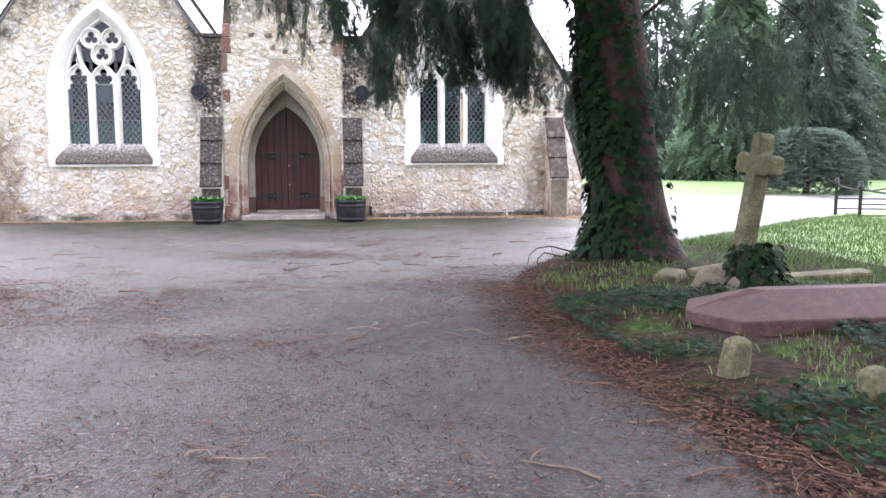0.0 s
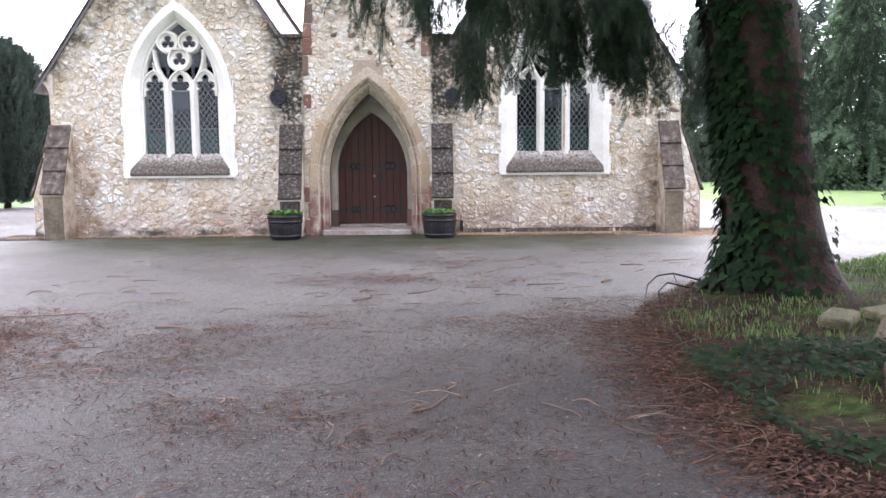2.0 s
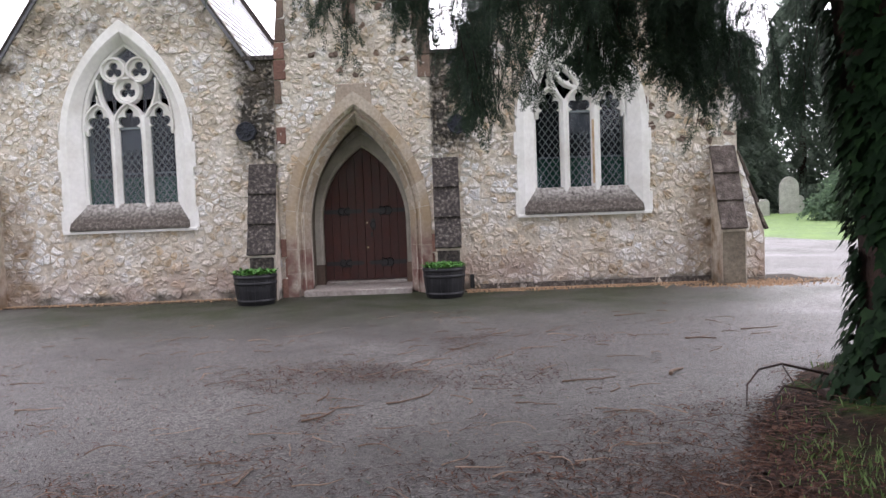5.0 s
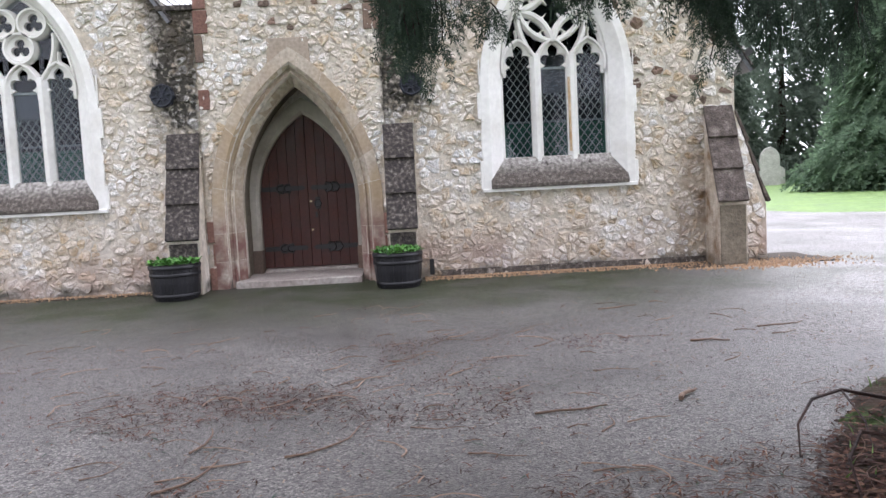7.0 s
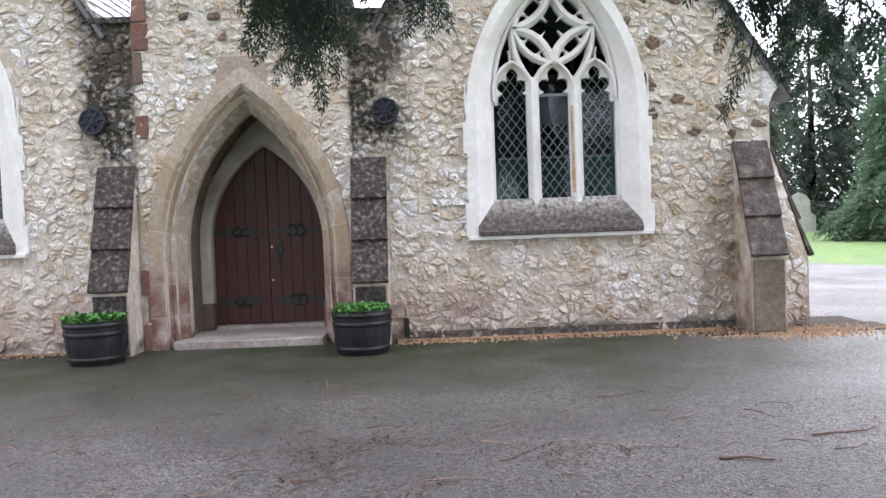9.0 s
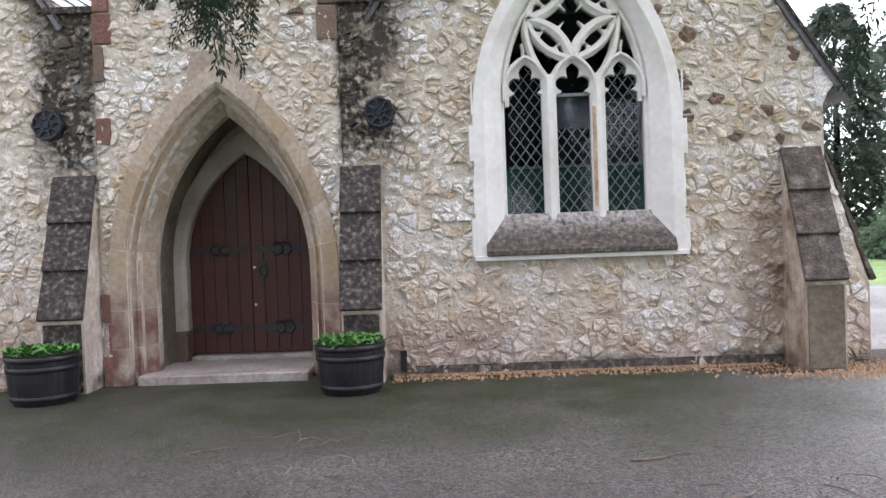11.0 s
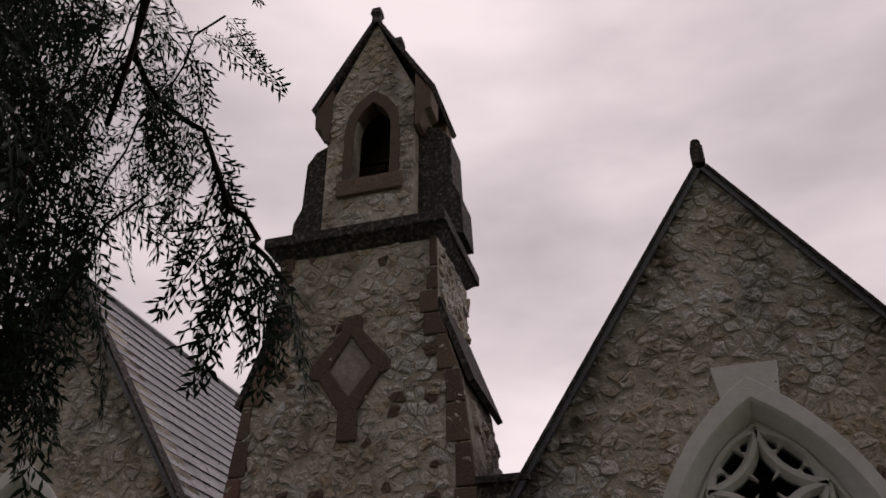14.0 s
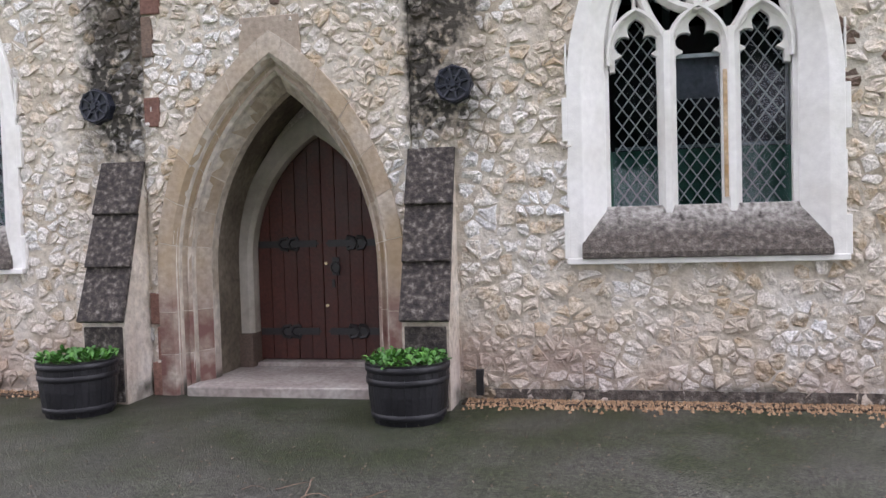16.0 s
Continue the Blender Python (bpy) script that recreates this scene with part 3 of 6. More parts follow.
walls = {}
for s, c in ((-1, CXL), (1, CXR)):
    g = Geo().plate(gable_outline(s), [arch(c, **WIN_HOLE)], 0, 0.5)
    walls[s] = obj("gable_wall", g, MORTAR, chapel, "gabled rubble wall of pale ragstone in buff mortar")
TOWER = [(-1.216, -0.3), (-1.216, 3.7), (-1.11, 4.72), (-0.88, 5.45), (-0.87, 6.4), (0.87, 6.4), (0.88, 5.45), (1.11, 4.72), (1.216, 3.7), (1.216, -0.3)]
PORCH = dict(half=0.97, z0=-0.3, zs=1.15, apex=2.98)
g = Geo().plate(TOWER, [[(x, max(z, -0.29)) for x, z in arch(0, **PORCH)]], -0.02, 0.4)
tower = obj("tower_wall", g, MORTAR, chapel, "rubble tower front with red sandstone corners")
g = Geo()
for s in (-1, 1):
    prof = [(s * 1.216, -0.3), (s * 1.216, 3.7), (s * 1.11, 4.72), (s * 0.88, 5.45), (s * 0.87, 6.4), (s * 0.5, 6.4), (s * 0.62, 3.5), (s * 1.0, 3.2), (s * 1.0, -0.3)]
    g.prism(prof, 0.4, 1.15)
g.box(-1.1, 1.1, 1.1, 1.17, 3.3, 4.7).box(-0.87, 0.87, 1.05, 1.12, 4.6, 6.4)
tower_sides = obj("tower_side", g, MORTAR, chapel)
# porch lining, inner wall with the door's opening, threshold
DOOR = dict(half=0.71, z0=0.1, zs=1.15, apex=2.38)
g = Geo().plate([(-1.3, -0.3), (1.3, -0.3), (1.3, 3.4), (-1.3, 3.4)], [arch(0, **DOOR)], 1.0, 1.35)
obj("inner_wall", g, STONE, chapel)
a_in, a_out = arch(0, 0.83, 0.0, 1.15, 2.74), arch(0, 0.93, 0.0, 1.15, 2.9)
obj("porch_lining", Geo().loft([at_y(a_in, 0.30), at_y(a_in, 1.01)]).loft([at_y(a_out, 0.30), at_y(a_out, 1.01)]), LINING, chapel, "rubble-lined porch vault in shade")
b_in, b_mid, b_out = arch(0, 0.70, 0.42, 1.15, 2.37), arch(0, 0.74, 0.42, 1.15, 2.42), arch(0, 0.86, 0.42, 1.15, 2.6)
obj("door_surround", Geo().loft([at_y(b_out, 1.0), at_y(b_out, 0.93), at_y(b_mid, 0.93), at_y(b_in, 0.97), at_y(b_in, 1.2)]), PLASTER, chapel, "pale rendered inner arch round the door")
for s in (-1, 1):
    obj("plinth_block", Geo().box(min(s * 0.69, s * 0.87), max(s * 0.69, s * 0.87), 0.88, 1.2, 0.0, 0.42), DARKSTONE, chapel, bevel=0.01)
g = Geo().box(-0.9, 0.80, -0.06, 1.1, -0.05, 0.09).box(-0.68, 0.68, 0.95, 1.3, 0.0, 0.13)
obj("threshold", g, STEP, chapel, "worn stone threshold step", bevel=0.015)
# moulded outer arch of the porch: hood, chamfer, roll and inner order
rings = [(1.14, 3.17, 0.05), (1.14, 3.17, -0.055), (1.00, 2.98, -0.055), (0.965, 2.93, 0.0), (0.965, 2.93, 0.06), (0.93, 2.885, 0.075), (0.905, 2.85, 0.05), (0.885, 2.82, 0.09), (0.885, 2.82, 0.16), (0.80, 2.70, 0.30), (0.80, 2.70, 0.42)]


def arch_line(half, apex, n=18):
    """The porch outline with courses marked on the jambs."""
    p = arch(0, half, 0.0, 1.1, apex, n)
    jamb = [0.0, 0.36, 0.37, 0.74, 0.75]
    return [(-half, z) for z in jamb] + p[1:-1] + [(half, z) for z in reversed(jamb)]


porch_arch = tagged(new("porch_arch"), "moulded pointed arch of buff and red stone", "")
porch_arch.parent = chapel
bands = [at_y(arch_line(h, ap), y) for h, ap, y in rings]
count_ = len(bands[0])
cuts = [0, 2, 4, 7, 10, 13, 16, 19, 22, 24]
cuts = cuts[:-2] + [22, count_ - 1 - 22] + [count_ - 1 - c for c in reversed(cuts[:-2])]
for a_, b_ in zip(cuts, cuts[1:]):
    sub = []
    for band in bands:
        pts_ = [Vector(p) for p in band[a_:b_ + 1]]
        pts_[0] = pts_[0] + (pts_[1] - pts_[0]).normalized() * 0.003
        pts_[-1] = pts_[-1] + (pts_[-2] - pts_[-1]).normalized() * 0.003
        sub.append([p + Vector((0, rng.uniform(-0.0015, 0.0015), 0)) for p in pts_])
    obj("voussoir", Geo().loft(sub), DRESSED, porch_arch, bevel=0.004)
obj("joint_bed", Geo().loft([[(x * 0.997, y + 0.006, z * 0.998) for x, y, z in band] for band in bands]), MORTAR, porch_arch)
obj("keystone", Geo().prism([(-0.27, 3.29), (-0.29, 2.9), (0.0, 3.08), (0.29, 2.9), (0.27, 3.29)], -0.05, 0.05), DRESSED, porch_arch, bevel=0.008)
for k, (z0, z1, w) in enumerate(((0.0, 0.30, 0.10), (0.32, 0.62, 0.04), (0.64, 0.92, 0.1))):
    for s in (-1, 1):
        obj("jamb_block", Geo().box(min(s * 1.13, s * (1.13 + w)), max(s * 1.13, s * (1.13 + w)), -0.05, 0.05, z0, z1), RED, chapel, bevel=0.01)

# door: two leaves of boards with strap hinges
leaf_edge = arch(0, 0.70, 0.13, 1.15, 2.37, 16)


def door_top(x):
    for (x0, z0), (x1, z1) in zip(leaf_edge, leaf_edge[1:]):
        if min(x0, x1) - 1e-6 <= x <= max(x0, x1) + 1e-6 and x1 != x0 and z0 > 0.2 and z1 > 0.2:
            return z0 + (z1 - z0) * (x - x0) / (x1 - x0)
    return 1.15


for s in (-1, 1):
    leaf = None
    for k in range(5):
        xa, xb = 0.004 + k * 0.139, 0.004 + k * 0.139 + 0.135
        poly = [(s * xa, 0.14), (s * xb, 0.14)] + [(s * (xb + (xa - xb) * t), door_top(xb + (xa - xb) * t) - 0.004) for t in (0, 0.25, 0.5, 0.75, 1)]
        gb_ = Geo().prism(poly, 1.09 + 0.004 * (k % 2), 1.14)
        if leaf is None:
            leaf = obj("door", gb_, OAK, chapel, "closed red-brown boarded door leaf with black strap hinges", bevel=0.004)
        else:
            obj("board", gb_, OAK, leaf, bevel=0.004)
    for z in (0.42, 1.3):
        gh = Geo().box(min(s * 0.06, s * 0.68), max(s * 0.06, s * 0.68), 1.074, 1.09, z - 0.034, z + 0.034)
        for xx in (0.36, 0.46):
            gh.tube([(s * xx, 1.08, z), (s * (xx - 0.03), 1.08, z + 0.05), (s * (xx - 0.09), 1.08, z + 0.06), (s * (xx - 0.1), 1.08, z + 0.03)], 0.02, 5)
            gh.tube([(s * xx, 1.08, z), (s * (xx - 0.03), 1.08, z - 0.05), (s * (xx - 0.09), 1.08, z - 0.06), (s * (xx - 0.1), 1.08, z - 0.03)], 0.02, 5)
        gh.add([(s * 0.03, 1.078, z), (s * 0.08, 1.078, z + 0.035), (s * 0.13, 1.078, z), (s * 0.08, 1.078, z - 0.035)], [(0, 1, 2, 3)])
        obj("strap_hinge", gh, IRON, leaf, "black wrought strap hinge with scrolls")
    if s > 0:
        gk = Geo().box(0.10, 0.17, 1.07, 1.09, 0.98, 1.16)
        gk.tube([(0.135 + 0.045 * math.cos(a), 1.06, 1.06 + 0.055 * math.sin(a)) for a in (2 * math.pi * i / 12 for i in range(13))], 0.009, 6)
        obj("ring_handle", gk, IRON, leaf, "black iron ring handle")
        obj("key_plate", Geo().box(0.09, 0.12, 1.075, 1.09, 0.86, 0.94), IRON, leaf)
        for z in (1.1, 0.68):
            obj("knob", Geo().tube([(0.035, 1.09, z), (0.035, 1.07, z)], 0.016, 10), BRASS, leaf, "small worn brass knob")

# windows
def circle(cx, cz, r, n=28, a0=0.0):
    return [(cx + r * math.cos(a0 + 2 * math.pi * i / n), cz + r * math.sin(a0 + 2 * math.pi * i / n)) for i in range(n)]


def arc(p, q, sag, n=9):
    """A bowed line from p to q; sag to the left of the way."""
    dx, dz = q[0] - p[0], q[1] - p[1]
    return [(p[0] + dx * t - dz * sag * 4 * t * (1 - t), p[1] + dz * t + dx * sag * 4 * t * (1 - t)) for t in (i / n for i in range(n + 1))]


def cusp(g, p, q, sag, t, into):
    """A small pointed cusp standing on the bowed bar from p to q at t; into = 1 to its right, -1 to its left."""
    dx, dz = q[0] - p[0], q[1] - p[1]
    pt = lambda u: (p[0] + dx * u - dz * sag * 4 * u * (1 - u), p[1] + dz * u + dx * sag * 4 * u * (1 - u))
    a, m, b = pt(t - 0.13), pt(t), pt(t + 0.13)
    ln = math.hypot(b[0] - a[0], b[1] - a[1])
    nx, nz = (b[1] - a[1]) / ln * into, -(b[0] - a[0]) / ln * into
    tip = (m[0] + nx * 0.13, m[1] + nz * 0.13)
    waist = lambda e: (tip[0] * 0.45 + m[0] * 0.4 + e[0] * 0.15, tip[1] * 0.45 + m[1] * 0.4 + e[1] * 0.15)
    g.prism([a, waist(a), tip, waist(b), b], 0.165, 0.265)


def window(s, c):
    inner = dict(half=0.70, z0=1.45, zs=2.80, apex=4.06)
    rings = [(1.03, 1.16, 2.5, 4.40, 0.06), (1.03, 1.16, 2.5, 4.40, -0.045), (0.915, 1.16, 2.56, 4.22, -0.045), (0.89, 1.18, 2.58, 4.19, -0.02), (0.735, 1.4, 2.78, 4.09, 0.12), (0.735, 1.4, 2.78, 4.09, 0.15), (0.70, 1.4, 2.8, 4.06, 0.16), (0.70, 1.4, 2.8, 4.06, 0.46)]
    g = Geo().loft([at_y(arch(c, h, z0, zs, ap, 12), y) for h, z0, zs, ap, y in rings])
    r = random.Random(5 + s)
    teeth = []
    for sx in (-1, 1):
        for k, z in enumerate((1.16, 1.58, 2.1, 2.55, 2.98)):
            w = 0.045 if k % 2 == 0 else 0.015
            if z < 2.9:
                teeth.append(Geo().box(min(c + sx * 1.025, c + sx * (1.025 + w)), max(c + sx * 1.025, c + sx * (1.025 + w)), -0.043, 0.05, z, z + r.uniform(0.3, 0.4)))
    if s > 0:
        teeth.append(Geo().prism([(c - 0.27, 4.51), (c - 0.23, 4.18), (c, 4.34), (c + 0.23, 4.18), (c + 0.27, 4.51)], -0.041, 0.05))
    win = obj("window", g, WHITE, chapel, "white-painted pointed stone window with tracery and leaded lights", bevel=0.006)
    for t_ in teeth:
        obj("jamb_stone", t_, WHITE, win, bevel=0.006)
    obj("sill", Geo().prism([(-0.10, 1.16), (-0.10, 1.21), (0.14, 1.57), (0.3, 1.57), (0.3, 1.16)], c - 0.93, c + 0.93, "x"), SILL, win, "steep sill black with lichen", bevel=0.01)
    obj("sill_edge", Geo().box(c - 1.05, c + 1.05, -0.075, 0.05, 1.115, 1.165), WHITE, win, bevel=0.008)
    # mullions, light heads and tracery
    mx = (c - 0.245, c + 0.245)
    for x in mx:
        obj("mullion", Geo().bar([(x, 1.5), (x, 2.3), (x, 2.95)], 0.15, 0.10, 0.30, front=0.3), WHITE, win)
    gt = Geo()
    for k in (-1, 0, 1):
        lc = c + k * 0.475
        gt.bar(arch(lc, 0.225, 2.70, 2.80, 3.14, 8), 0.06, 0.11, 0.3)
        half_ = [(-0.172, 2.66), (-0.172, 2.755), (-0.115, 2.785)]
        half_ += [(-0.10 + 0.075 * math.cos(radians(q)), 2.865 + 0.075 * math.sin(radians(q))) for q in (255, 225, 195, 165, 135, 105, 75)]
        half_ += [(-0.055, 2.925)] + [(0.07 * math.cos(radians(q)), 2.985 + 0.075 * math.sin(radians(q))) for q in (200, 170, 140, 115)]
        foil = [(lc + x, z) for x, z in half_] + [(lc, 3.075)] + [(lc - x, z) for x, z in reversed(half_)]
        edge_ = arch(lc, 0.215, 2.655, 2.80, 3.13, 8)
        gt.plate(edge_ + foil[::-1], [], 0.17, 0.27)
    for sg in (-1, 1):
        gt.bar(arc((c + sg * 0.245, 2.9), (c + sg * 0.46, 3.52), sg * -0.1, 8), 0.085, 0.12, 0.3)
        gt.bar([(x, z) for x, z in arch(c, 0.69, 2.8, 2.8, 4.04, 12)][(1 if sg < 0 else 13):(14 if sg < 0 else 26)], 0.06, 0.13, 0.3)
        gt.bar(arc((c + sg * 0.60, 3.02), (c + sg * 0.50, 3.28), sg * 0.2, 5), 0.035, 0.16, 0.27)
        gt.bar(arc((c + sg * 0.36, 3.12), (c + sg * 0.45, 3.26), sg * -0.2, 5), 0.035, 0.16, 0.27)
    if s > 0:
        zc, rc = 3.54, 0.43
        tips = [(c, zc + rc + 0.02), (c - rc - 0.02, zc - 0.02), (c, zc - rc), (c + rc + 0.02, zc - 0.02)]
        for i in range(4):
            gt.bar(arc(tips[i], tips[(i + 1) % 4], 0.17), 0.105, 0.115, 0.3)
            gt.bar(arc(tips[i], tips[(i + 1) % 4], -0.15), 0.085, 0.12, 0.3)
            for sag, ts, into in ((0.17, (0.3, 0.7), 1), (-0.15, (0.3, 0.7), -1), (0.17, (0.5,), -1)):
                for t_ in ts:
                    cusp(gt, tips[i], tips[(i + 1) % 4], sag, t_, into)
    else:
        for x, z, rr in ((c - 0.2, 3.66, 0.185), (c + 0.2, 3.66, 0.185), (c, 3.34, 0.195)):
            gt.bar(circle(x, z, rr, 20), 0.07, 0.11, 0.3, True)
            foil = []
            for i in range(36):
                a = 2 * math.pi * i / 36
                q = 0.045 + 0.085 * abs(math.cos(1.5 * (a - math.pi / 2))) ** 0.6
                foil.append((x + q * math.cos(a), z + q * math.sin(a)))
            gt.plate(circle(x, z, rr - 0.01, 30), [foil], 0.175, 0.26)
    obj("tracery", gt, WHITE, win, "white stone tracery of circles and cusps")
    obj("hopper_bar", Geo().box(c - 0.18, c + 0.18, 0.2, 0.24, 2.74, 2.77), CAME, win)
    obj("saddle_bar", Geo().box(c - 0.66, c + 0.66, 0.27, 0.29, 2.03, 2.055), CAME, win)
    # glass, leading, and the boards behind it
    for k in (-1, 0, 1):
        lc = c + k * 0.475
        x0, x1 = lc - 0.175, lc + 0.175
        pane = obj("pane", Geo().box(x0 - 0.03, x1 + 0.03, 0.235, 0.241, 1.5, 3.2), GLASS, win)
        pane.visible_shadow = False
        gl = Geo()
        top = 2.42 if (k == 0) else 3.05
        p = 0.105
        for sg in (-1, 1):
            z = 1.3
            while z < top + 0.5:
                t0, t1 = 0.0, (x1 - x0)
                za, zb = z, z + sg * t1 * 1.35
                pa, pb = (x0, za), (x1, zb)
                lo, hi = 1.57, top
                def cut(a, b):
                    ts = [0.0, 1.0]
                    dz = b[1] - a[1]
                    u, w = sorted(((lo - a[1]) / dz, (hi - a[1]) / dz))
                    u, w = max(0, u), min(1, w)
                    return None if u >= w else ((a[0] + (b[0] - a[0]) * u, a[1] + dz * u), (a[0] + (b[0] - a[0]) * w, a[1] + dz * w))
                q = cut(pa, pb)
                if q:
                    gl.bar(list(q), 0.0105, 0.226, 0.25)
                z += p * 1.35
        obj("lead_lattice", gl, CAME, win, "diamond lead lattice")
    gp = Geo().plate(arch(c, 0.69, 3.0, 3.02, 4.05), [], 0.235, 0.241)
    obj("pane", gp, GLASS, win).visible_shadow = False
    obj("green_board", Geo().box(c - 0.72, c + 0.72, 0.262, 0.28, 1.4, 2.02 if s > 0 else 1.98), GREEN, win, "green board behind the lower glass")
    obj("hopper_panel", Geo().box(c - 0.17, c + 0.17, 0.26, 0.275, 2.42, 2.74), GREYBOARD, win, "grey hinged ventilation panel")
    if s > 0:
        obj("stained_strip", Geo().box(c + 0.183, c + 0.222, 0.118, 0.17, 1.62, 2.62), RUST, win, "rust-stained strip on the mullion")


window(-1, CXL)
window(1, CXR)

# side and back walls, floor and ceiling close the inside
g = Geo()
for s in (-1, 1):
    g.box(min(s * 5.95, s * 5.5), max(s * 5.95, s * 5.5), 0.5, 7.6, -0.3, EAVES[s])
g.plate([(-5.95, -0.3), (5.95, -0.3), (5.95, EAVES[1]), (CXR, APEX), (1.6, VALLEY), (-1.6, VALLEY), (CXL, APEX), (-5.95, EAVES[-1])], [], 7.0, 7.5)
obj("outer_wall", g, STONE, chapel)
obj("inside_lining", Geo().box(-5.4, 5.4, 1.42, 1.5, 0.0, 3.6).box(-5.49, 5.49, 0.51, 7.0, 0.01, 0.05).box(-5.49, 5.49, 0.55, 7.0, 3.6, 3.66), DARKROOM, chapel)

# roofs: boarding, slates, ridge, barge edge
SLOPES = []
for s, c in ((-1, CXL), (1, CXR)):
    for side in (-1, 1):
        far = c + side * 2.62 if side == s else c + side * 2.02
        dz = -(APEX - EAVES[s]) / (5.95 - abs(c)) if side == s else -(APEX - VALLEY) / (abs(c) - 1.6)
        top, low = (c, APEX - 0.11), (far, APEX - 0.11 + dz * abs(far - c))
        q = math.hypot(far - c, low[1] - top[1])
        nx, nz = -(low[1] - top[1]) / q, (far - c) / q
        if nz < 0:
            nx, nz = -nx, -nz
        g = Geo().prism([top, low, (low[0] + nx * 0.05, low[1] + nz * 0.05), (top[0] + nx * 0.05, top[1] + nz * 0.05)], -0.05, 7.55)
        roof = obj("roof", g, SLATE, chapel, "steep roof of wet grey slates")
        SLOPES.append((roof, top, low, (nx, nz), s, side))
        g = Geo().prism([(top[0] + nx * 0.05, top[1] + nz * 0.05), (low[0] + nx * 0.05, low[1] + nz * 0.05), (low[0] + nx * 0.075, low[1] + nz * 0.075), (top[0] + nx * 0.075, top[1] + nz * 0.075)], -0.075, 0.10)
        obj("verge_course", g, CAP, roof, "dark slate edge along the gable")
        g = Geo().prism([(top[0] - nx * 0.04, top[1] - nz * 0.04), (low[0] - nx * 0.04, low[1] - nz * 0.04), (low[0] + nx * 0.16, low[1] + nz * 0.16), (top[0] + nx * 0.16, top[1] + nz * 0.16)], 7.5, 7.72)
        obj("far_coping", g, CAP, roof, "dark stone coping at the back gable")
    obj("ridge", Geo().tube([(c, 0.12, APEX - 0.03), (c, 7.5, APEX - 0.03)], 0.05, 8), LEADFLASH, chapel)
    g = Geo().box(c - 0.06, c + 0.06, -0.08, 0.06, APEX - 0.05, APEX + 0.17)
    g.tube([(c, -0.08, APEX + 0.2), (c, 0.06, APEX + 0.2)], [0.05, 0.05], 10)
    obj("finial", g, CAP, chapel, "stubby dark ridge finial", bevel=0.015)
for s in (-1, 1):
    obj("valley_coping", Geo().box(min(s * 1.2, s * 1.68), max(s * 1.2, s * 1.68), -0.06, 0.5, VALLEY - 0.04, VALLEY + 0.03), CAP, chapel, "blackened coping in the valley", bevel=0.01)
obj("valley_gutter", Geo().box(-1.65, -1.15, 0.5, 7.2, 3.6, 3.66).box(1.15, 1.65, 0.5, 7.2, 3.6, 3.66), LEADFLASH, chapel)
for s in (-1, 1):
    obj("gutter", Geo().tube([(s * 6.16, -0.02, EAVES[s] - 0.16), (s * 6.16, 7.5, EAVES[s] - 0.16)], 0.055, 8), IRON, chapel)
    obj("kneeler", Geo().prism([(s * x_, EAVES[s] + z_) for x_, z_ in ((5.93, -0.48), (5.99, -0.34), (6.1, -0.2), (6.1, -0.08), (5.86, -0.08), (5.86, -0.48))], -0.03, 0.45), STONE, chapel, bevel=0.015)


# buttresses with stepped slabs
def buttress(x0, x1, out, z_top, z_low, label, turn=None):
    """Built against the plane y = 0, projecting to y = -out."""
    g = Geo().prism([(0.02, -0.3), (-out, -0.3), (-out, z_low - 0.04), (-0.02, z_top - 0.06), (0.02, z_top - 0.06)], x0, x1, "x")
    b = obj("buttress", g, MORTAR, chapel, label, at=turn)
    n = 3
    sl = math.hypot(out, z_top - z_low)
    uy, uz = -out / sl, (z_low - z_top) / sl
    ny, nz = uz, -uy
    for k in range(n):
        a, e = sl * k / n, sl * (k + 1) / n + 0.02
        lift = 0.05
        p = lambda d, h: (uy * d + ny * h * 1.0, z_top + uz * d + nz * h)
        poly = [p(a, 0.0), p(e, 0.012), p(e, lift + 0.02), p(a, lift - 0.02)]
        obj("slab", Geo().prism(poly, x0 - 0.012, x1 + 0.012, "x"), CORNERSLAB if abs(x0) > 3 or turn else CAP, b, "steep mossy stone slab", bevel=0.012)
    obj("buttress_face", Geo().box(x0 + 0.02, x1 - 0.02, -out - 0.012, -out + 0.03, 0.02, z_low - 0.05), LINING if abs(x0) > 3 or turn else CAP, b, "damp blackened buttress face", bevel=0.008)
    return b


BUTTS = [buttress(-1.66, -1.25, 0.42, 2.1, 0.72, "porch buttress with three dark stone slabs"),
         buttress(1.2, 1.58, 0.42, 2.1, 0.72, "porch buttress with three dark stone slabs"),
         buttress(5.52, 5.9, 0.5, 2.12, 0.85, "corner buttress of rubble with stepped slabs"),
         buttress(-5.98, -5.58, 0.5, 2.12, 0.85, "corner buttress of rubble with stepped slabs"),
         buttress(0.02, 0.46, 0.42, 2.05, 0.8, "corner buttress of rubble with stepped slabs", pose(5.95, 0, 0, 0, 0, 90)),
         buttress(-0.46, -0.02, 0.42, 2.05, 0.8, "corner buttress of rubble with stepped slabs", pose(-5.95, 0, 0, 0, 0, -90))]

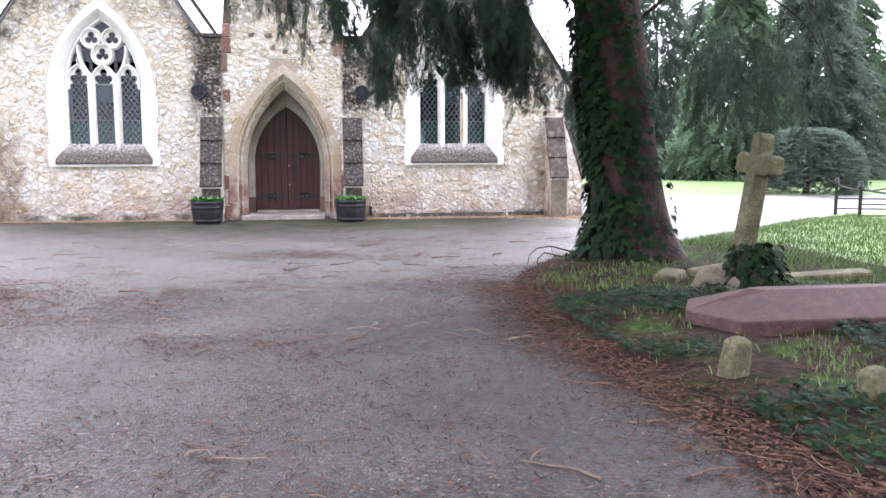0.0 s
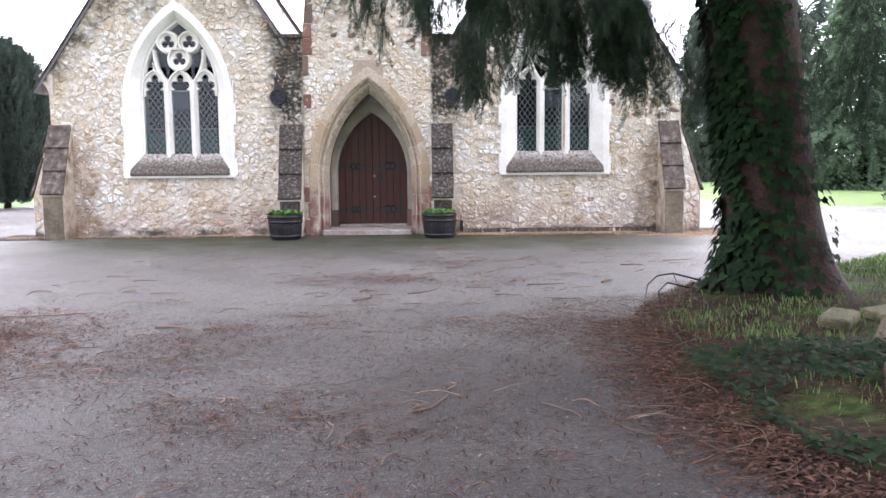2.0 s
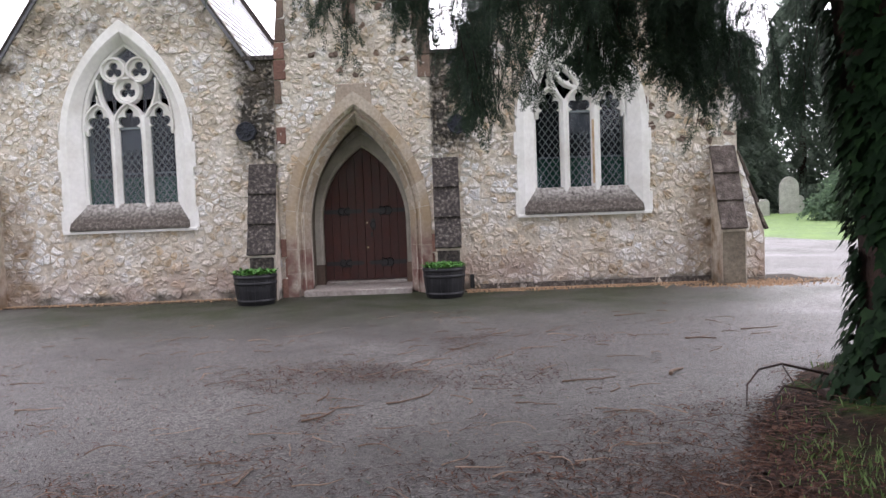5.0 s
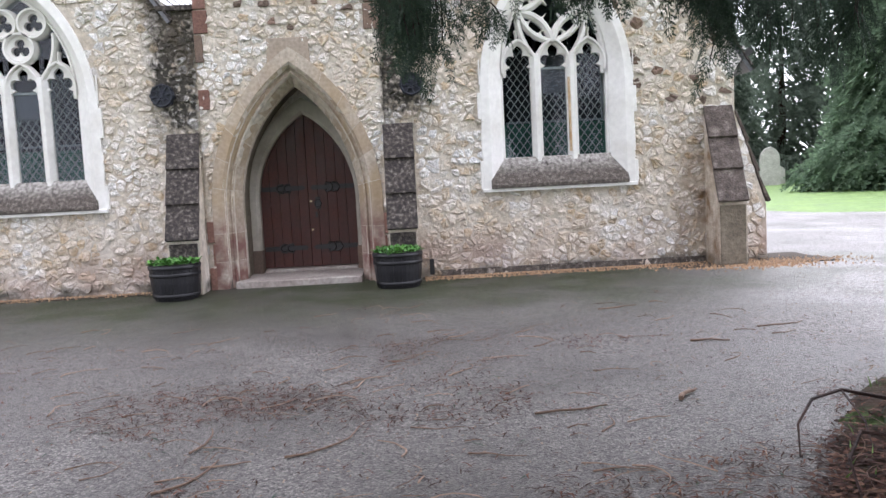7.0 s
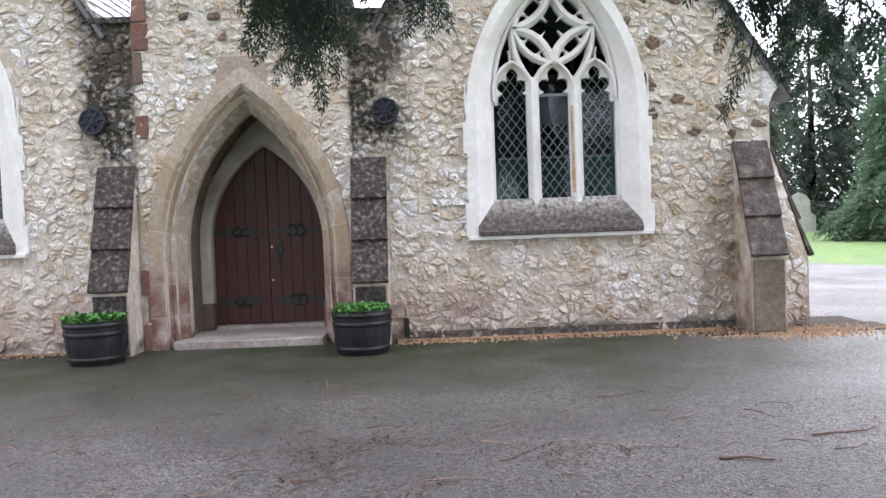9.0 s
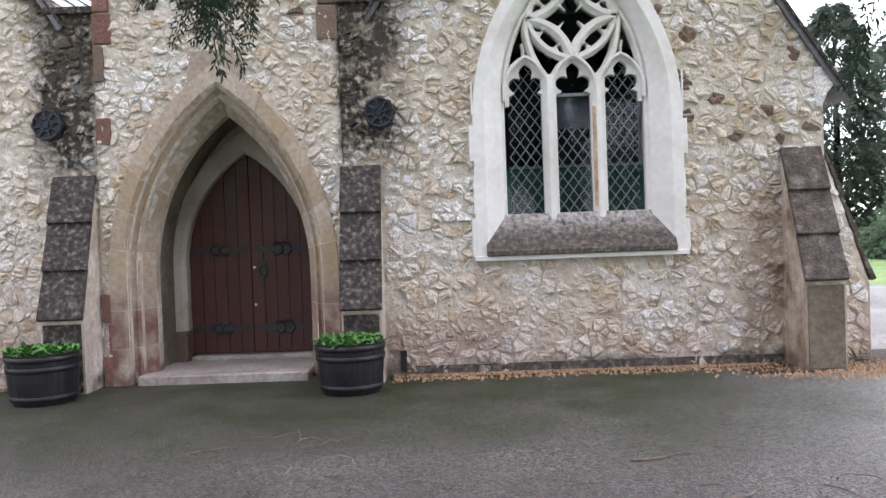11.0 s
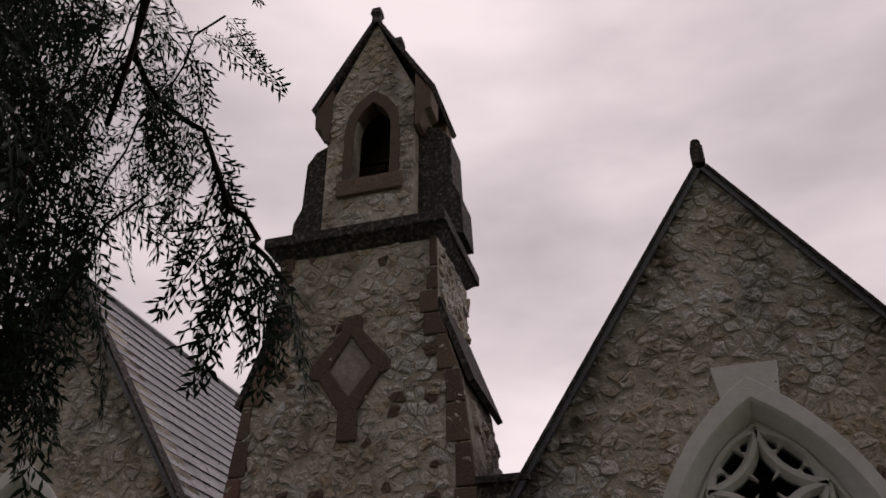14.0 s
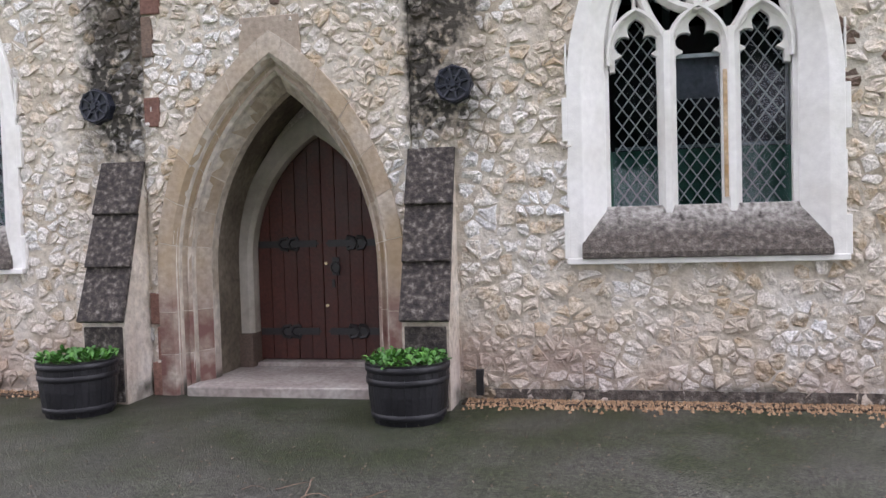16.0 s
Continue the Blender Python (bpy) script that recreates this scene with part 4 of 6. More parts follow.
# tower set-offs, corners, panel, cornice, bellcote
for s in (-1, 1):
    up, lo = (s * 0.87, 5.5), (s * 1.16, 4.66)
    g = Geo().prism([up, lo, (lo[0] + s * 0.06, lo[1] + 0.02), (up[0] + s * 0.02, up[1] + 0.1)], -0.03, 1.18)
    obj("setoff_slate", g, CAP, chapel, "slate weathering on the tower's shoulder")
r_ = random.Random(3)
for s in (-1, 1):
    z = 2.4
    while z < 6.2:
        h = r_.uniform(0.24, 0.4)
        w = r_.uniform(0.07, 0.21)
        half = np.interp(z + h / 2, [3.7, 4.72, 5.45, 6.4], [1.216, 1.11, 0.88, 0.87]) - 0.004
        hi = np.interp(z + h, [3.7, 4.72, 5.45, 6.4], [1.216, 1.11, 0.88, 0.87]) - 0.004
        lo_ = np.interp(z, [3.7, 4.72, 5.45, 6.4], [1.216, 1.11, 0.88, 0.87]) - 0.004
        if (z > 3.3 or s < 0) and r_.random() > 0.03:
            obj("corner_stone", Geo().prism([(s * lo_, z), (s * hi, z + h - 0.015), (s * (half - w), z + h - 0.015), (s * (half - w), z)], -0.048, 0.3), RED if s < 0 and z < 5.0 and r_.random() < 0.65 else DARKSTONE, tower, bevel=0.012)
        z += h
g = Geo().plate([(-0.04, 5.5), (0.09, 5.5), (0.10, 5.34), (0.40, 4.98), (0.40, 4.86), (0.30, 4.84), (0.09, 4.5), (0.09, 4.2), (-0.11, 4.2), (-0.11, 4.5), (-0.33, 4.84), (-0.43, 4.86), (-0.43, 4.98), (-0.12, 5.34), (-0.11, 5.5)], [[(-0.01, 5.27), (0.215, 4.94), (-0.01, 4.64), (-0.22, 4.94)]], -0.058, 0.05)
panel = obj("diamond_panel", g, DARKSTONE, chapel, "lozenge panel of dressed stone", bevel=0.02)
obj("panel_inset", Geo().prism([(-0.01, 5.3), (0.27, 4.92), (-0.01, 4.56), (-0.29, 4.92)], -0.03, 0.05), STEP, panel)
g = Geo().box(-1.03, 1.0, -0.17, 1.3, 6.40, 6.53)
g.loft([[(-1.0, -0.14, 6.53), (0.97, -0.14, 6.53), (0.97, 1.27, 6.53), (-1.0, 1.27, 6.53)], [(-0.75, 0.12, 6.68), (0.75, 0.12, 6.68), (0.75, 1.2, 6.68), (-0.75, 1.2, 6.68)]], True)
g.loft([[(-0.86, -0.03, 6.28), (0.86, -0.03, 6.28), (0.86, 1.16, 6.28), (-0.86, 1.16, 6.28)], [(-1.0, -0.14, 6.40), (0.97, -0.14, 6.40), (0.97, 1.28, 6.40), (-1.0, 1.28, 6.40)]], True)
obj("cornice", g, CAP, chapel, "dark overhanging weathering of slate below the bellcote", bevel=0.015)
OPEN = dict(half=0.225, z0=7.42, zs=8.15, apex=8.58)
body = [(-0.57, 6.6), (0.52, 6.6), (0.52, 8.7), (0.0, 9.95), (-0.57, 8.7)]
g = Geo().plate(body, [arch(0, n=5, **OPEN)], 0.24, 0.44)
bellcote = obj("bellcote", g, MORTAR, chapel, "small gabled stone bellcote with an open arch")
obj("back_wall", Geo().plate(body, [], 0.9, 1.08), DARKSTONE, bellcote)
for s in (-1, 1):
    for za, zb in ((6.6, 7.3), (8.25, 8.7)):
        obj("side_wall", Geo().box(min(s * 0.56, s * 0.40), max(s * 0.56, s * 0.40), 0.44, 0.9, za, zb), MORTAR, bellcote)
f_o, f_i = arch(0, 0.35, 7.24, 8.18, 8.76, 3), arch(0, 0.235, 7.42, 8.13, 8.57, 3)
obj("opening_surround", Geo().loft([at_y(f_o, 0.26), at_y(f_o, 0.21), at_y(f_i, 0.215), at_y(f_i, 0.42)]).box(-0.40, 0.40, 0.18, 0.3, 7.20, 7.42), DARKSTONE, bellcote, "dressed stone surround", bevel=0.01)
for s in (-1, 1):
    g = Geo().prism([(s * 0.5, 6.6), (s * 1.04, 6.6), (s * 1.02, 7.1), (s * 0.93, 7.3), (s * 0.91, 7.95), (s * 0.8, 8.12), (s * 0.62, 8.2), (s * 0.6, 8.4), (s * 0.5, 8.4)], 0.42, 0.9)
    obj("shoulder", g, CAP, bellcote, "stepped dark shoulder", bevel=0.012)
    g = Geo().prism([(0.0, 9.95), (s * 0.76, 8.55), (s * 0.80, 8.6), (0.0, 10.04)], 0.17, 1.16)
    obj("bellcote_roof", g, CAP, bellcote, "steep little stone roof")
    for ya, yb in ((0.19, 0.5), (0.86, 1.12)):
        obj("kneeler", Geo().prism([(s * 0.54, 8.05), (s * 0.60, 8.08), (s * 0.66, 8.26), (s * 0.74, 8.3), (s * 0.75, 8.56), (s * 0.54, 8.9)], ya, yb), DARKSTONE, bellcote, "dark corbelled kneeler stone", bevel=0.01)
    obj("side_louvre", Geo().box(min(s * 0.57, s * 0.53), max(s * 0.57, s * 0.53), 0.46, 0.88, 7.3, 8.25), IRON, bellcote)
for ya, yb, zt in ((0.16, 0.28, 10.2), (1.02, 1.16, 10.52)):
    obj("roof_finial", Geo().loft([[(sx * w, (ya + yb) / 2 + sy * (yb - ya) / 2 * w / 0.06, z) for sx, sy in ((-1, -1), (1, -1), (1, 1), (-1, 1))] for w, z in ((0.06, 9.9), (0.055, zt - 0.16), (0.075, zt - 0.12), (0.06, zt - 0.02), (0.03, zt))], True), CAP, bellcote, bevel=0.012)
obj("bell", Geo().lathe([(0.19, 7.44), (0.17, 7.5), (0.125, 7.6), (0.11, 7.72), (0.07, 7.8), (0.01, 7.82)], 18, (0, 0.68)).tube([(-0.5, 0.68, 8.0), (0.5, 0.68, 8.0)], 0.035, 6).tube([(0, 0.68, 7.8), (0, 0.68, 8.0)], 0.03, 6), BELLM, bellcote, "dark bronze bell on an iron bar", smooth=True)

# iron tie plates, rainwater stub, hidden corbels
for x in (-1.68, 1.6):
    plate_ = obj("tie_plate", Geo().tube([(x, 0.03, 2.61), (x, -0.075, 2.61)], [0.165, 0.16], 8), BLUEIRON, chapel, "round blue-black iron tie plate with spokes")
    for i in range(8):
        a = i * math.pi / 4 + 0.2
        obj("spoke", Geo().tube([(x, -0.085, 2.61), (x + 0.13 * math.cos(a), -0.085, 2.61 + 0.13 * math.sin(a))], 0.013, 5), BLUEIRON, plate_)
    g = Geo().tube([(x + 0.135 * math.cos(i * math.pi / 8), -0.08, 2.61 + 0.135 * math.sin(i * math.pi / 8)) for i in range(17)], 0.014, 5)
    g.tube([(x + 0.06 * math.cos(i * math.pi / 6), -0.085, 2.61 + 0.06 * math.sin(i * math.pi / 6)) for i in range(13)], 0.012, 5)
    g.tube([(x, -0.07, 2.61), (x, -0.105, 2.61)], 0.03, 8)
    obj("rim", g, BLUEIRON, plate_)
obj("pipe_stub", Geo().box(1.72, 1.78, -0.06, 0.0, 0.05, 0.26), IRON, chapel, "rusty iron pipe stub at the wall foot")
obj("damp_course", Geo().box(1.85, 5.5, -0.02, 0.02, 0.02, 0.10), SILL, chapel, "blackened footing course")

# gravel strip along the foot of the wall
g = Geo()
for x0, x1, y0 in ((-6.4, -1.7, -0.22), (1.62, 5.2, -0.2), (5.0, 7.1, -0.55)):
    g.box(x0, x1, y0, 0.02, -0.05, 0.012)
g.box(5.9, 7.0, 0.0, 0.6, -0.05, 0.012).box(-7.0, -5.9, -0.5, 0.6, -0.05, 0.012)
tagged(obj("gravel_strip", g, SOIL), "narrow strip of soil under loose gravel", "gravel bed", kind="structure")


# ---- foliage ----
def frond_mesh(length, n, wide, seed, droop=0.25, feather=0):
    """A flat drooping spray along +x: a stem with branchlets of slim leaves, as arrays of quads."""
    r = random.Random(seed)
    v, f = [], []

    def leaf(p, d, ln, w):
        d = d.normalized()
        s = d.cross(Vector((r.uniform(-0.5, 0.5), r.uniform(-0.5, 0.5), 1))).normalized() * w
        q, e = p + d * ln * 0.5, p + d * ln
        e.z -= ln * 0.12
        o = len(v)
        v.extend([tuple(p), tuple(q + s), tuple(e), tuple(q - s)])
        f.append((o, o + 1, o + 2, o + 3))

    for i in range(n):
        t = (i + 0.5) / n
        p = Vector((length * t, 0, -droop * length * t * t))
        for sg in (-1, 1):
            ln = length * 0.36 * (1 - t * 0.7) * r.uniform(0.6, 1.25)
            d = Vector((0.75, sg * r.uniform(0.45, 0.9), r.uniform(-0.35, 0.2)))
            leaf(p, d, ln, wide * (0.6 if feather else 1.0))
            for k in range(feather):
                m = p + d.normalized() * ln * (k + 0.6) / (feather + 0.5)
                for q in (-1, 1):
                    leaf(m, d + Vector((0.2, sg * q * 0.9, r.uniform(-0.4, 0.1))), length * r.uniform(0.07, 0.13), wide * 0.8)
            if not feather and ln > length * 0.16:
                mid = p + d.normalized() * ln * 0.5
                leaf(mid, d + Vector((0.5, sg * -0.6, -0.2)), ln * 0.5, wide * 0.9)
                leaf(mid, d + Vector((-0.1, sg * 0.7, -0.2)), ln * 0.45, wide * 0.9)
    leaf(Vector((0, 0, 0)), Vector((1, 0, -droop * 0.5)), length * 1.05, wide * 0.5)
    return np.array(v), np.array(f)


def scatter(kinds, places, r):
    """Many sprays joined: places are (position, direction, size). Returns vertices and quads."""
    vs, fs, o = [], [], 0
    for p, d, k in places:
        v, f = kinds[r.randrange(len(kinds))]
        d = Vector(d).normalized()
        m = np.array(d.to_track_quat("X", "Z").to_matrix() @ Matrix.Rotation(r.uniform(-0.9, 0.9), 3, "X"))
        vs.append(v @ m.T * k + np.array(p))
        fs.append(f + o)
        o += len(v)
    return np.concatenate(vs).tolist(), np.concatenate(fs).tolist()


FINE = [frond_mesh(0.25, 9, 0.0042, k, feather=2) for k in range(6)]
TUFT = [frond_mesh(0.9, 6, 0.035, 60 + k, 0.1) for k in range(5)]
COARSE = [frond_mesh(0.9, 5, 0.05, 20 + k, 0.35) for k in range(5)]

# the old yew beside the drive
TREE = (4.68, -7.65)


def trunk_ring(z, n=26):
    base = 0.41 + 0.34 * math.exp(-z / 0.32) + 0.05 * math.exp(-z / 1.2)
    if z > 2.6:
        base *= 1 - 0.09 * (z - 2.6)
    ring = []
    for k in range(n):
        a = 2 * math.pi * k / n
        fl = 1 + (0.10 + 0.16 * math.exp(-z / 0.5)) * noise.noise((math.cos(a) * 1.7, math.sin(a) * 1.7, z * 0.25)) + 0.05 * math.sin(a * 9 + z * 0.6)
        ring.append((TREE[0] - 0.14 * min(z, 4.0) + base * fl * math.cos(a), TREE[1] + base * fl * math.sin(a), z))
    return ring


yew = tagged(new("yew_tree"), "old yew with an ivy-clad red-brown trunk and drooping dark branches", "tree")
obj("trunk", Geo().loft([trunk_ring(z) for z in (-0.1, 0.03, 0.12, 0.25, 0.4, 0.6, 0.85, 1.1, 1.4, 1.8, 2.2, 2.6, 3.0, 3.6, 4.3, 5.0, 6.0, 7.2)], True), BARK, yew, "fluted red-brown trunk flaring at the foot", smooth=True)


def bough(pts, r0):
    """A limb bending through its points, tapered."""
    pts = [Vector(p) for p in pts]
    line = []
    ext = [pts[0] * 2 - pts[1]] + pts + [pts[-1] * 2 - pts[-2]]
    for i in range(1, len(ext) - 2):
        a, b, c, d = ext[i - 1:i + 3]
        for t in (0, 0.2, 0.4, 0.6, 0.8):
            p = 0.5 * (2 * b + (c - a) * t + (2 * a - 5 * b + 4 * c - d) * t * t + (3 * b - a - 3 * c + d) * t ** 3)
            line.append(p + Vector((rng.uniform(-0.012, 0.012), rng.uniform(-0.012, 0.012), rng.uniform(-0.012, 0.012))))
    line.append(pts[-1])
    n = len(line)
    return line, Geo().tube(line, [max(0.006, r0 * (1 - i / n)) for i in range(n)], 6)


BOUGHS = [[(4.3, -7.0, 3.4), (3.3, -6.5, 4.1), (2.2, -6.1, 3.7), (1.9, -5.9, 2.7)], [(3.6, -6.9, 4.3), (2.4, -6.2, 4.0), (1.85, -5.85, 3.1), (2.0, -5.75, 2.78), (2.12, -5.72, 2.55), (2.2, -5.7, 2.42)], [(4.2, -7.2, 4.2), (2.8, -6.6, 4.8), (1.2, -6.2, 4.2), (-0.5, -6.0, 3.5)], [(4.4, -7.0, 3.2), (4.1, -6.4, 3.6), (3.78, -6.05, 3.3)],
          [(4.2, -7.3, 3.0), (3.4, -7.1, 3.7), (2.7, -6.9, 3.2), (2.5, -6.85, 2.5)], [(4.7, -7.3, 3.0), (5.6, -7.6, 3.6), (6.6, -7.9, 3.0), (7.1, -8.0, 2.2)], [(4.6, -7.4, 3.4), (5.2, -8.3, 4.0), (5.9, -9.0, 3.2), (6.2, -9.3, 2.2)],
          [(4.5, -7.0, 4.0), (4.9, -5.8, 4.6), (5.2, -5.0, 4.0), (5.3, -4.6, 3.0)], [(4.3, -7.4, 4.4), (3.4, -8.6, 5.0), (2.4, -9.4, 4.9), (1.6, -9.8, 4.5)], [(4.6, -7.3, 5.0), (5.2, -8.6, 5.6), (5.6, -10, 5.0), (5.8, -10.8, 4.2)]]
lines = []
for b_ in BOUGHS:
    ln_, g_ = bough([(TREE[0] - 0.42, TREE[1], b_[0][2] - 0.35)] + b_ if len(b_) < 5 else b_, 0.013 if len(b_) > 4 else 0.036)
    lines.append(ln_)
    obj("limb", g_, BARK, yew, smooth=True)

XS, ZB = [-0.7, -0.2, 0.4, 0.55, 0.9, 1.3, 1.5, 1.68, 1.85, 2.05, 2.3], [3.5, 3.15, 3.0, 2.65, 3.0, 2.75, 2.25, 2.0, 2.15, 2.5, 2.75]
places, twigs = [], Geo()
r_ = random.Random(11)


def in_gap(x, y, z):
    """The open gap in the crown over the forecourt."""
    dx, dy = x - 2.86, y + 6.9
    d = math.hypot(dx, dy)
    ang = math.degrees(math.atan2(-dx, dy))
    return dy > -0.1 and -31 < ang < 36 and z < 1.9 + 1.25 * d


def strand(x, y, z0, z1, dens=1.0, size=1.0):
    """One hanging strand of sprays from z1 down to z0."""
    if y > -6.9 and math.hypot(x - 2.86, y + 6.9) < 3.8 and 31 < math.degrees(math.atan2(2.86 - x, y + 6.9)) < 100 and r_.random() < (0.74 if z0 > 2.5 else 0.3):
        return
    if 3.65 < x < 4.25 and y > -7.2 and r_.random() < 0.75:
        return
    if noise.noise((x * 3.1, y * 6.5, 4.2)) < -0.06 and r_.random() < 0.8:
        return
    n = max(3, int((z1 - z0) / 0.055 * dens))
    sx, sy = r_.uniform(-0.25, 0.25), r_.uniform(-0.25, 0.25)
    pts = []
    for i in range(n + 1):
        t = i / n
        p = (x + sx * (1 - t) ** 2 * (z1 - z0) + r_.gauss(0, 0.012), y + sy * (1 - t) ** 2 * (z1 - z0) + r_.gauss(0, 0.012), z1 + (z0 - z1) * t)
        if in_gap(*p):
            continue
        pts.append(p)
        a = r_.uniform(0, 6.283)
        places.append((p, (math.cos(a) * 0.7, math.sin(a) * 0.7, -1.0 if t > 0.15 else -0.3), size * r_.uniform(0.65, 1.15)))
        if r_.random() < 0.5:
            a += 2.5
            places.append((p, (math.cos(a), math.sin(a), -0.7), size * r_.uniform(0.5, 0.9)))
    if len(pts) > 2:
        twigs.tube(pts[::2] if len(pts) > 5 else pts, 0.0035, 4, False)


for _ in range(215):
    x, y = r_.triangular(-0.7, 2.3, 1.6), r_.uniform(-6.6, -5.4)
    if 2.86 - x < 1.05 * (y + 6.9) and r_.random() < 0.76:
        continue
    zb = float(np.interp(x, XS, ZB)) + abs(r_.gauss(0, 0.28))
    strand(x, y, zb, zb + r_.uniform(0.5, 1.5))
for _ in range(75):
    x = r_.uniform(3.3, 4.5)
    zb = 2.0 + abs(r_.gauss(0, 0.22)) + (0.15 if 3.5 < x < 3.75 else 0)
    strand(x, r_.uniform(-6.5, -5.6), zb, zb + r_.uniform(0.5, 1.3))
for _ in range(90):
    x = r_.uniform(2.2, 3.3)
    strand(x, r_.uniform(-7.05, -6.7), 2.35 + abs(r_.gauss(0, 0.22)), r_.uniform(3.0, 3.8))
for _ in range(130):
    x = r_.uniform(1.35, 3.3)
    zb = float(np.interp(x, [1.35, 1.9, 2.3, 2.6, 3.3], [2.95, 2.5, 2.42, 2.6, 2.75])) + abs(r_.gauss(0, 0.25))
    strand(x, r_.uniform(-7.95, -7.1), zb, zb + r_.uniform(0.7, 1.6))
for _ in range(190):
    x, y = r_.uniform(-0.4, 4.8), r_.uniform(-7.4, -5.4)
    zb = 3.2 + r_.uniform(0, 2.4) - 0.1 * abs(x - 2.5)
    if y > -6.95 and math.hypot(x - 2.86, y + 6.9) < 3.2 and -0.45 * (y + 6.9) < 2.86 - x < 2.6 * (y + 6.9) and r_.random() < 0.9:
        continue
    strand(x, y, zb, zb + r_.uniform(0.7, 1.6), 0.55, 1.15)
for _ in range(52):
    x, y = r_.uniform(4.7, 7.4), r_.uniform(-9.4, -6.0)
    zb = 1.55 + 0.1 * abs(x - 6) + abs(r_.gauss(0, 0.5))
    strand(x, y, zb, zb + r_.uniform(0.5, 1.3), 0.8, 1.1)
for ln_, b_ in zip(lines, BOUGHS):
    if len(b_) > 4:
        for i, p in enumerate(ln_):
            if p.z < 3.4:
                for _ in range(2):
                    a = r_.uniform(0, 6.283)
                    places.append((tuple(p), (math.cos(a) * 0.6, math.sin(a) * 0.6, -1), r_.uniform(0.7, 1.15)))
v_, f_ = scatter(FINE, places, r_)
raw("crown", v_, f_, YEW, yew, label="drooping dark green needle sprays", kind="stuff")
obj("twig", twigs, BARK, yew, "thin hanging twigs", kind="stuff")
places = []
for _ in range(1500):
    a, rad, z = r_.uniform(0, 6.283), 3.2 * math.sqrt(r_.random()), r_.uniform(4.4, 10.5)
    rad *= min(1, (11.5 - z) / 4.5)
    p = (TREE[0] + rad * math.cos(a), TREE[1] + rad * math.sin(a), z)
    if not in_gap(*p) and (p[1] < -7.6 or p[0] > 4.2):
        places.append((p, (math.cos(a), math.sin(a), -0.8), r_.uniform(0.45, 0.8)))
# extra crown beyond the view over the drive, added to shade the ground
for _ in range(2600):
    a, rad, z = r_.uniform(0, 6.283), 5.2 * math.sqrt(r_.random()), r_.uniform(5.2, 8.5)
    p = (4.6 + rad * math.cos(a), -11.6 + rad * 0.95 * math.sin(a), z)
    if p[1] < -7.8:
        places.append((p, (math.cos(a), math.sin(a), -0.5), r_.uniform(0.6, 1.0)))
v_, f_ = scatter(COARSE, places, r_)
raw("upper_crown", v_, f_, YEW, yew, label="dense dark upper crown, extended out of view to shade the drive", kind="stuff")


def ivy_leaf(p, nrm, k, r):
    """Five-pointed leaf lying along a surface."""
    nrm = Vector(nrm).normalized()
    up = Vector((r.uniform(-0.6, 0.6), r.uniform(-0.6, 0.6), -1))
    up = (up - nrm * up.dot(nrm)).normalized()
    sd = nrm.cross(up)
    out = [(0, -0.3), (0.42, -0.42), (0.5, 0.1), (0.22, 0.2), (0, 0.75), (-0.22, 0.2), (-0.5, 0.1), (-0.42, -0.42)]
    base = Vector(p) + nrm * 0.02
    tip = nrm * r.uniform(0.0, 0.35)
    return [tuple(base + (up * b + sd * a) * k + tip * k * (b + 0.4)) for a, b in out]


g = Geo()
for _ in range(2600):
    z = 3.4 * r_.random() ** 0.9
    a = r_.gauss(math.pi * 1.08, 0.85)
    if noise.noise((a * 2, z * 1.3, 3)) < -0.22 or (z > 2.2 and r_.random() < 0.3):
        continue
    base = 0.43 + 0.34 * math.exp(-z / 0.32) + 0.05 * math.exp(-z / 1.2) + r_.uniform(0.0, 0.09)
    p = (TREE[0] - 0.14 * min(z, 4.0) + base * math.cos(a), TREE[1] + base * math.sin(a), z + 0.05)
    g.add(ivy_leaf(p, (math.cos(a), math.sin(a), 0.35), r_.uniform(0.06, 0.12), r_), [tuple(range(8))])
raw("ivy", g.v, g.f, IVY, yew, label="glossy dark ivy climbing the trunk", kind="stuff")


def conifer(name, x, y, h, spread, material, label, low=0.3, column=False, n=900, kinds=COARSE, size=1.0, seed=1):
    r = random.Random(seed)
    t = tagged(new(name), label, "tree")
    obj("trunk", Geo().tube([(x, y, -0.1), (x + 0.1, y, h * 0.4), (x, y, h * 0.92)], [0.04 * h * 0.6, 0.025 * h * 0.6, 0.02], 8), BARK, t)
    pl = []
    for _ in range(n):
        u = r.random() ** (0.9 if column else 1.2)
        z = low + u * (h - low)
        env = spread * (min(1, (u + 0.1) / 0.42) ** 0.55 * max(0.05, 1 - max(0, (u - 0.5) / 0.5) ** 2.4) ** 0.6 if column else (1 - u) ** 0.75 + 0.06)
        a = r.uniform(0, 6.283)
        env *= 0.88 + (0.28 if column else 0.4) * noise.noise((math.cos(a) * (3 if column else 1.5), math.sin(a) * (3 if column else 1.5) + seed, z * (0.25 if column else 0.7)))
        rad = env * math.sqrt(r.uniform(0.25, 1))
        up = 2.4 if column else -0.35
        pl.append(((x + rad * math.cos(a), y + rad * math.sin(a), z), (math.cos(a), math.sin(a), up + r.uniform(-0.3, 0.3)), size * r.uniform(0.6, 1.2)))
    v, f = scatter(kinds, pl, r)
    raw("crown", v, f, material, t, kind="stuff", label="ragged evergreen crown")
    return t


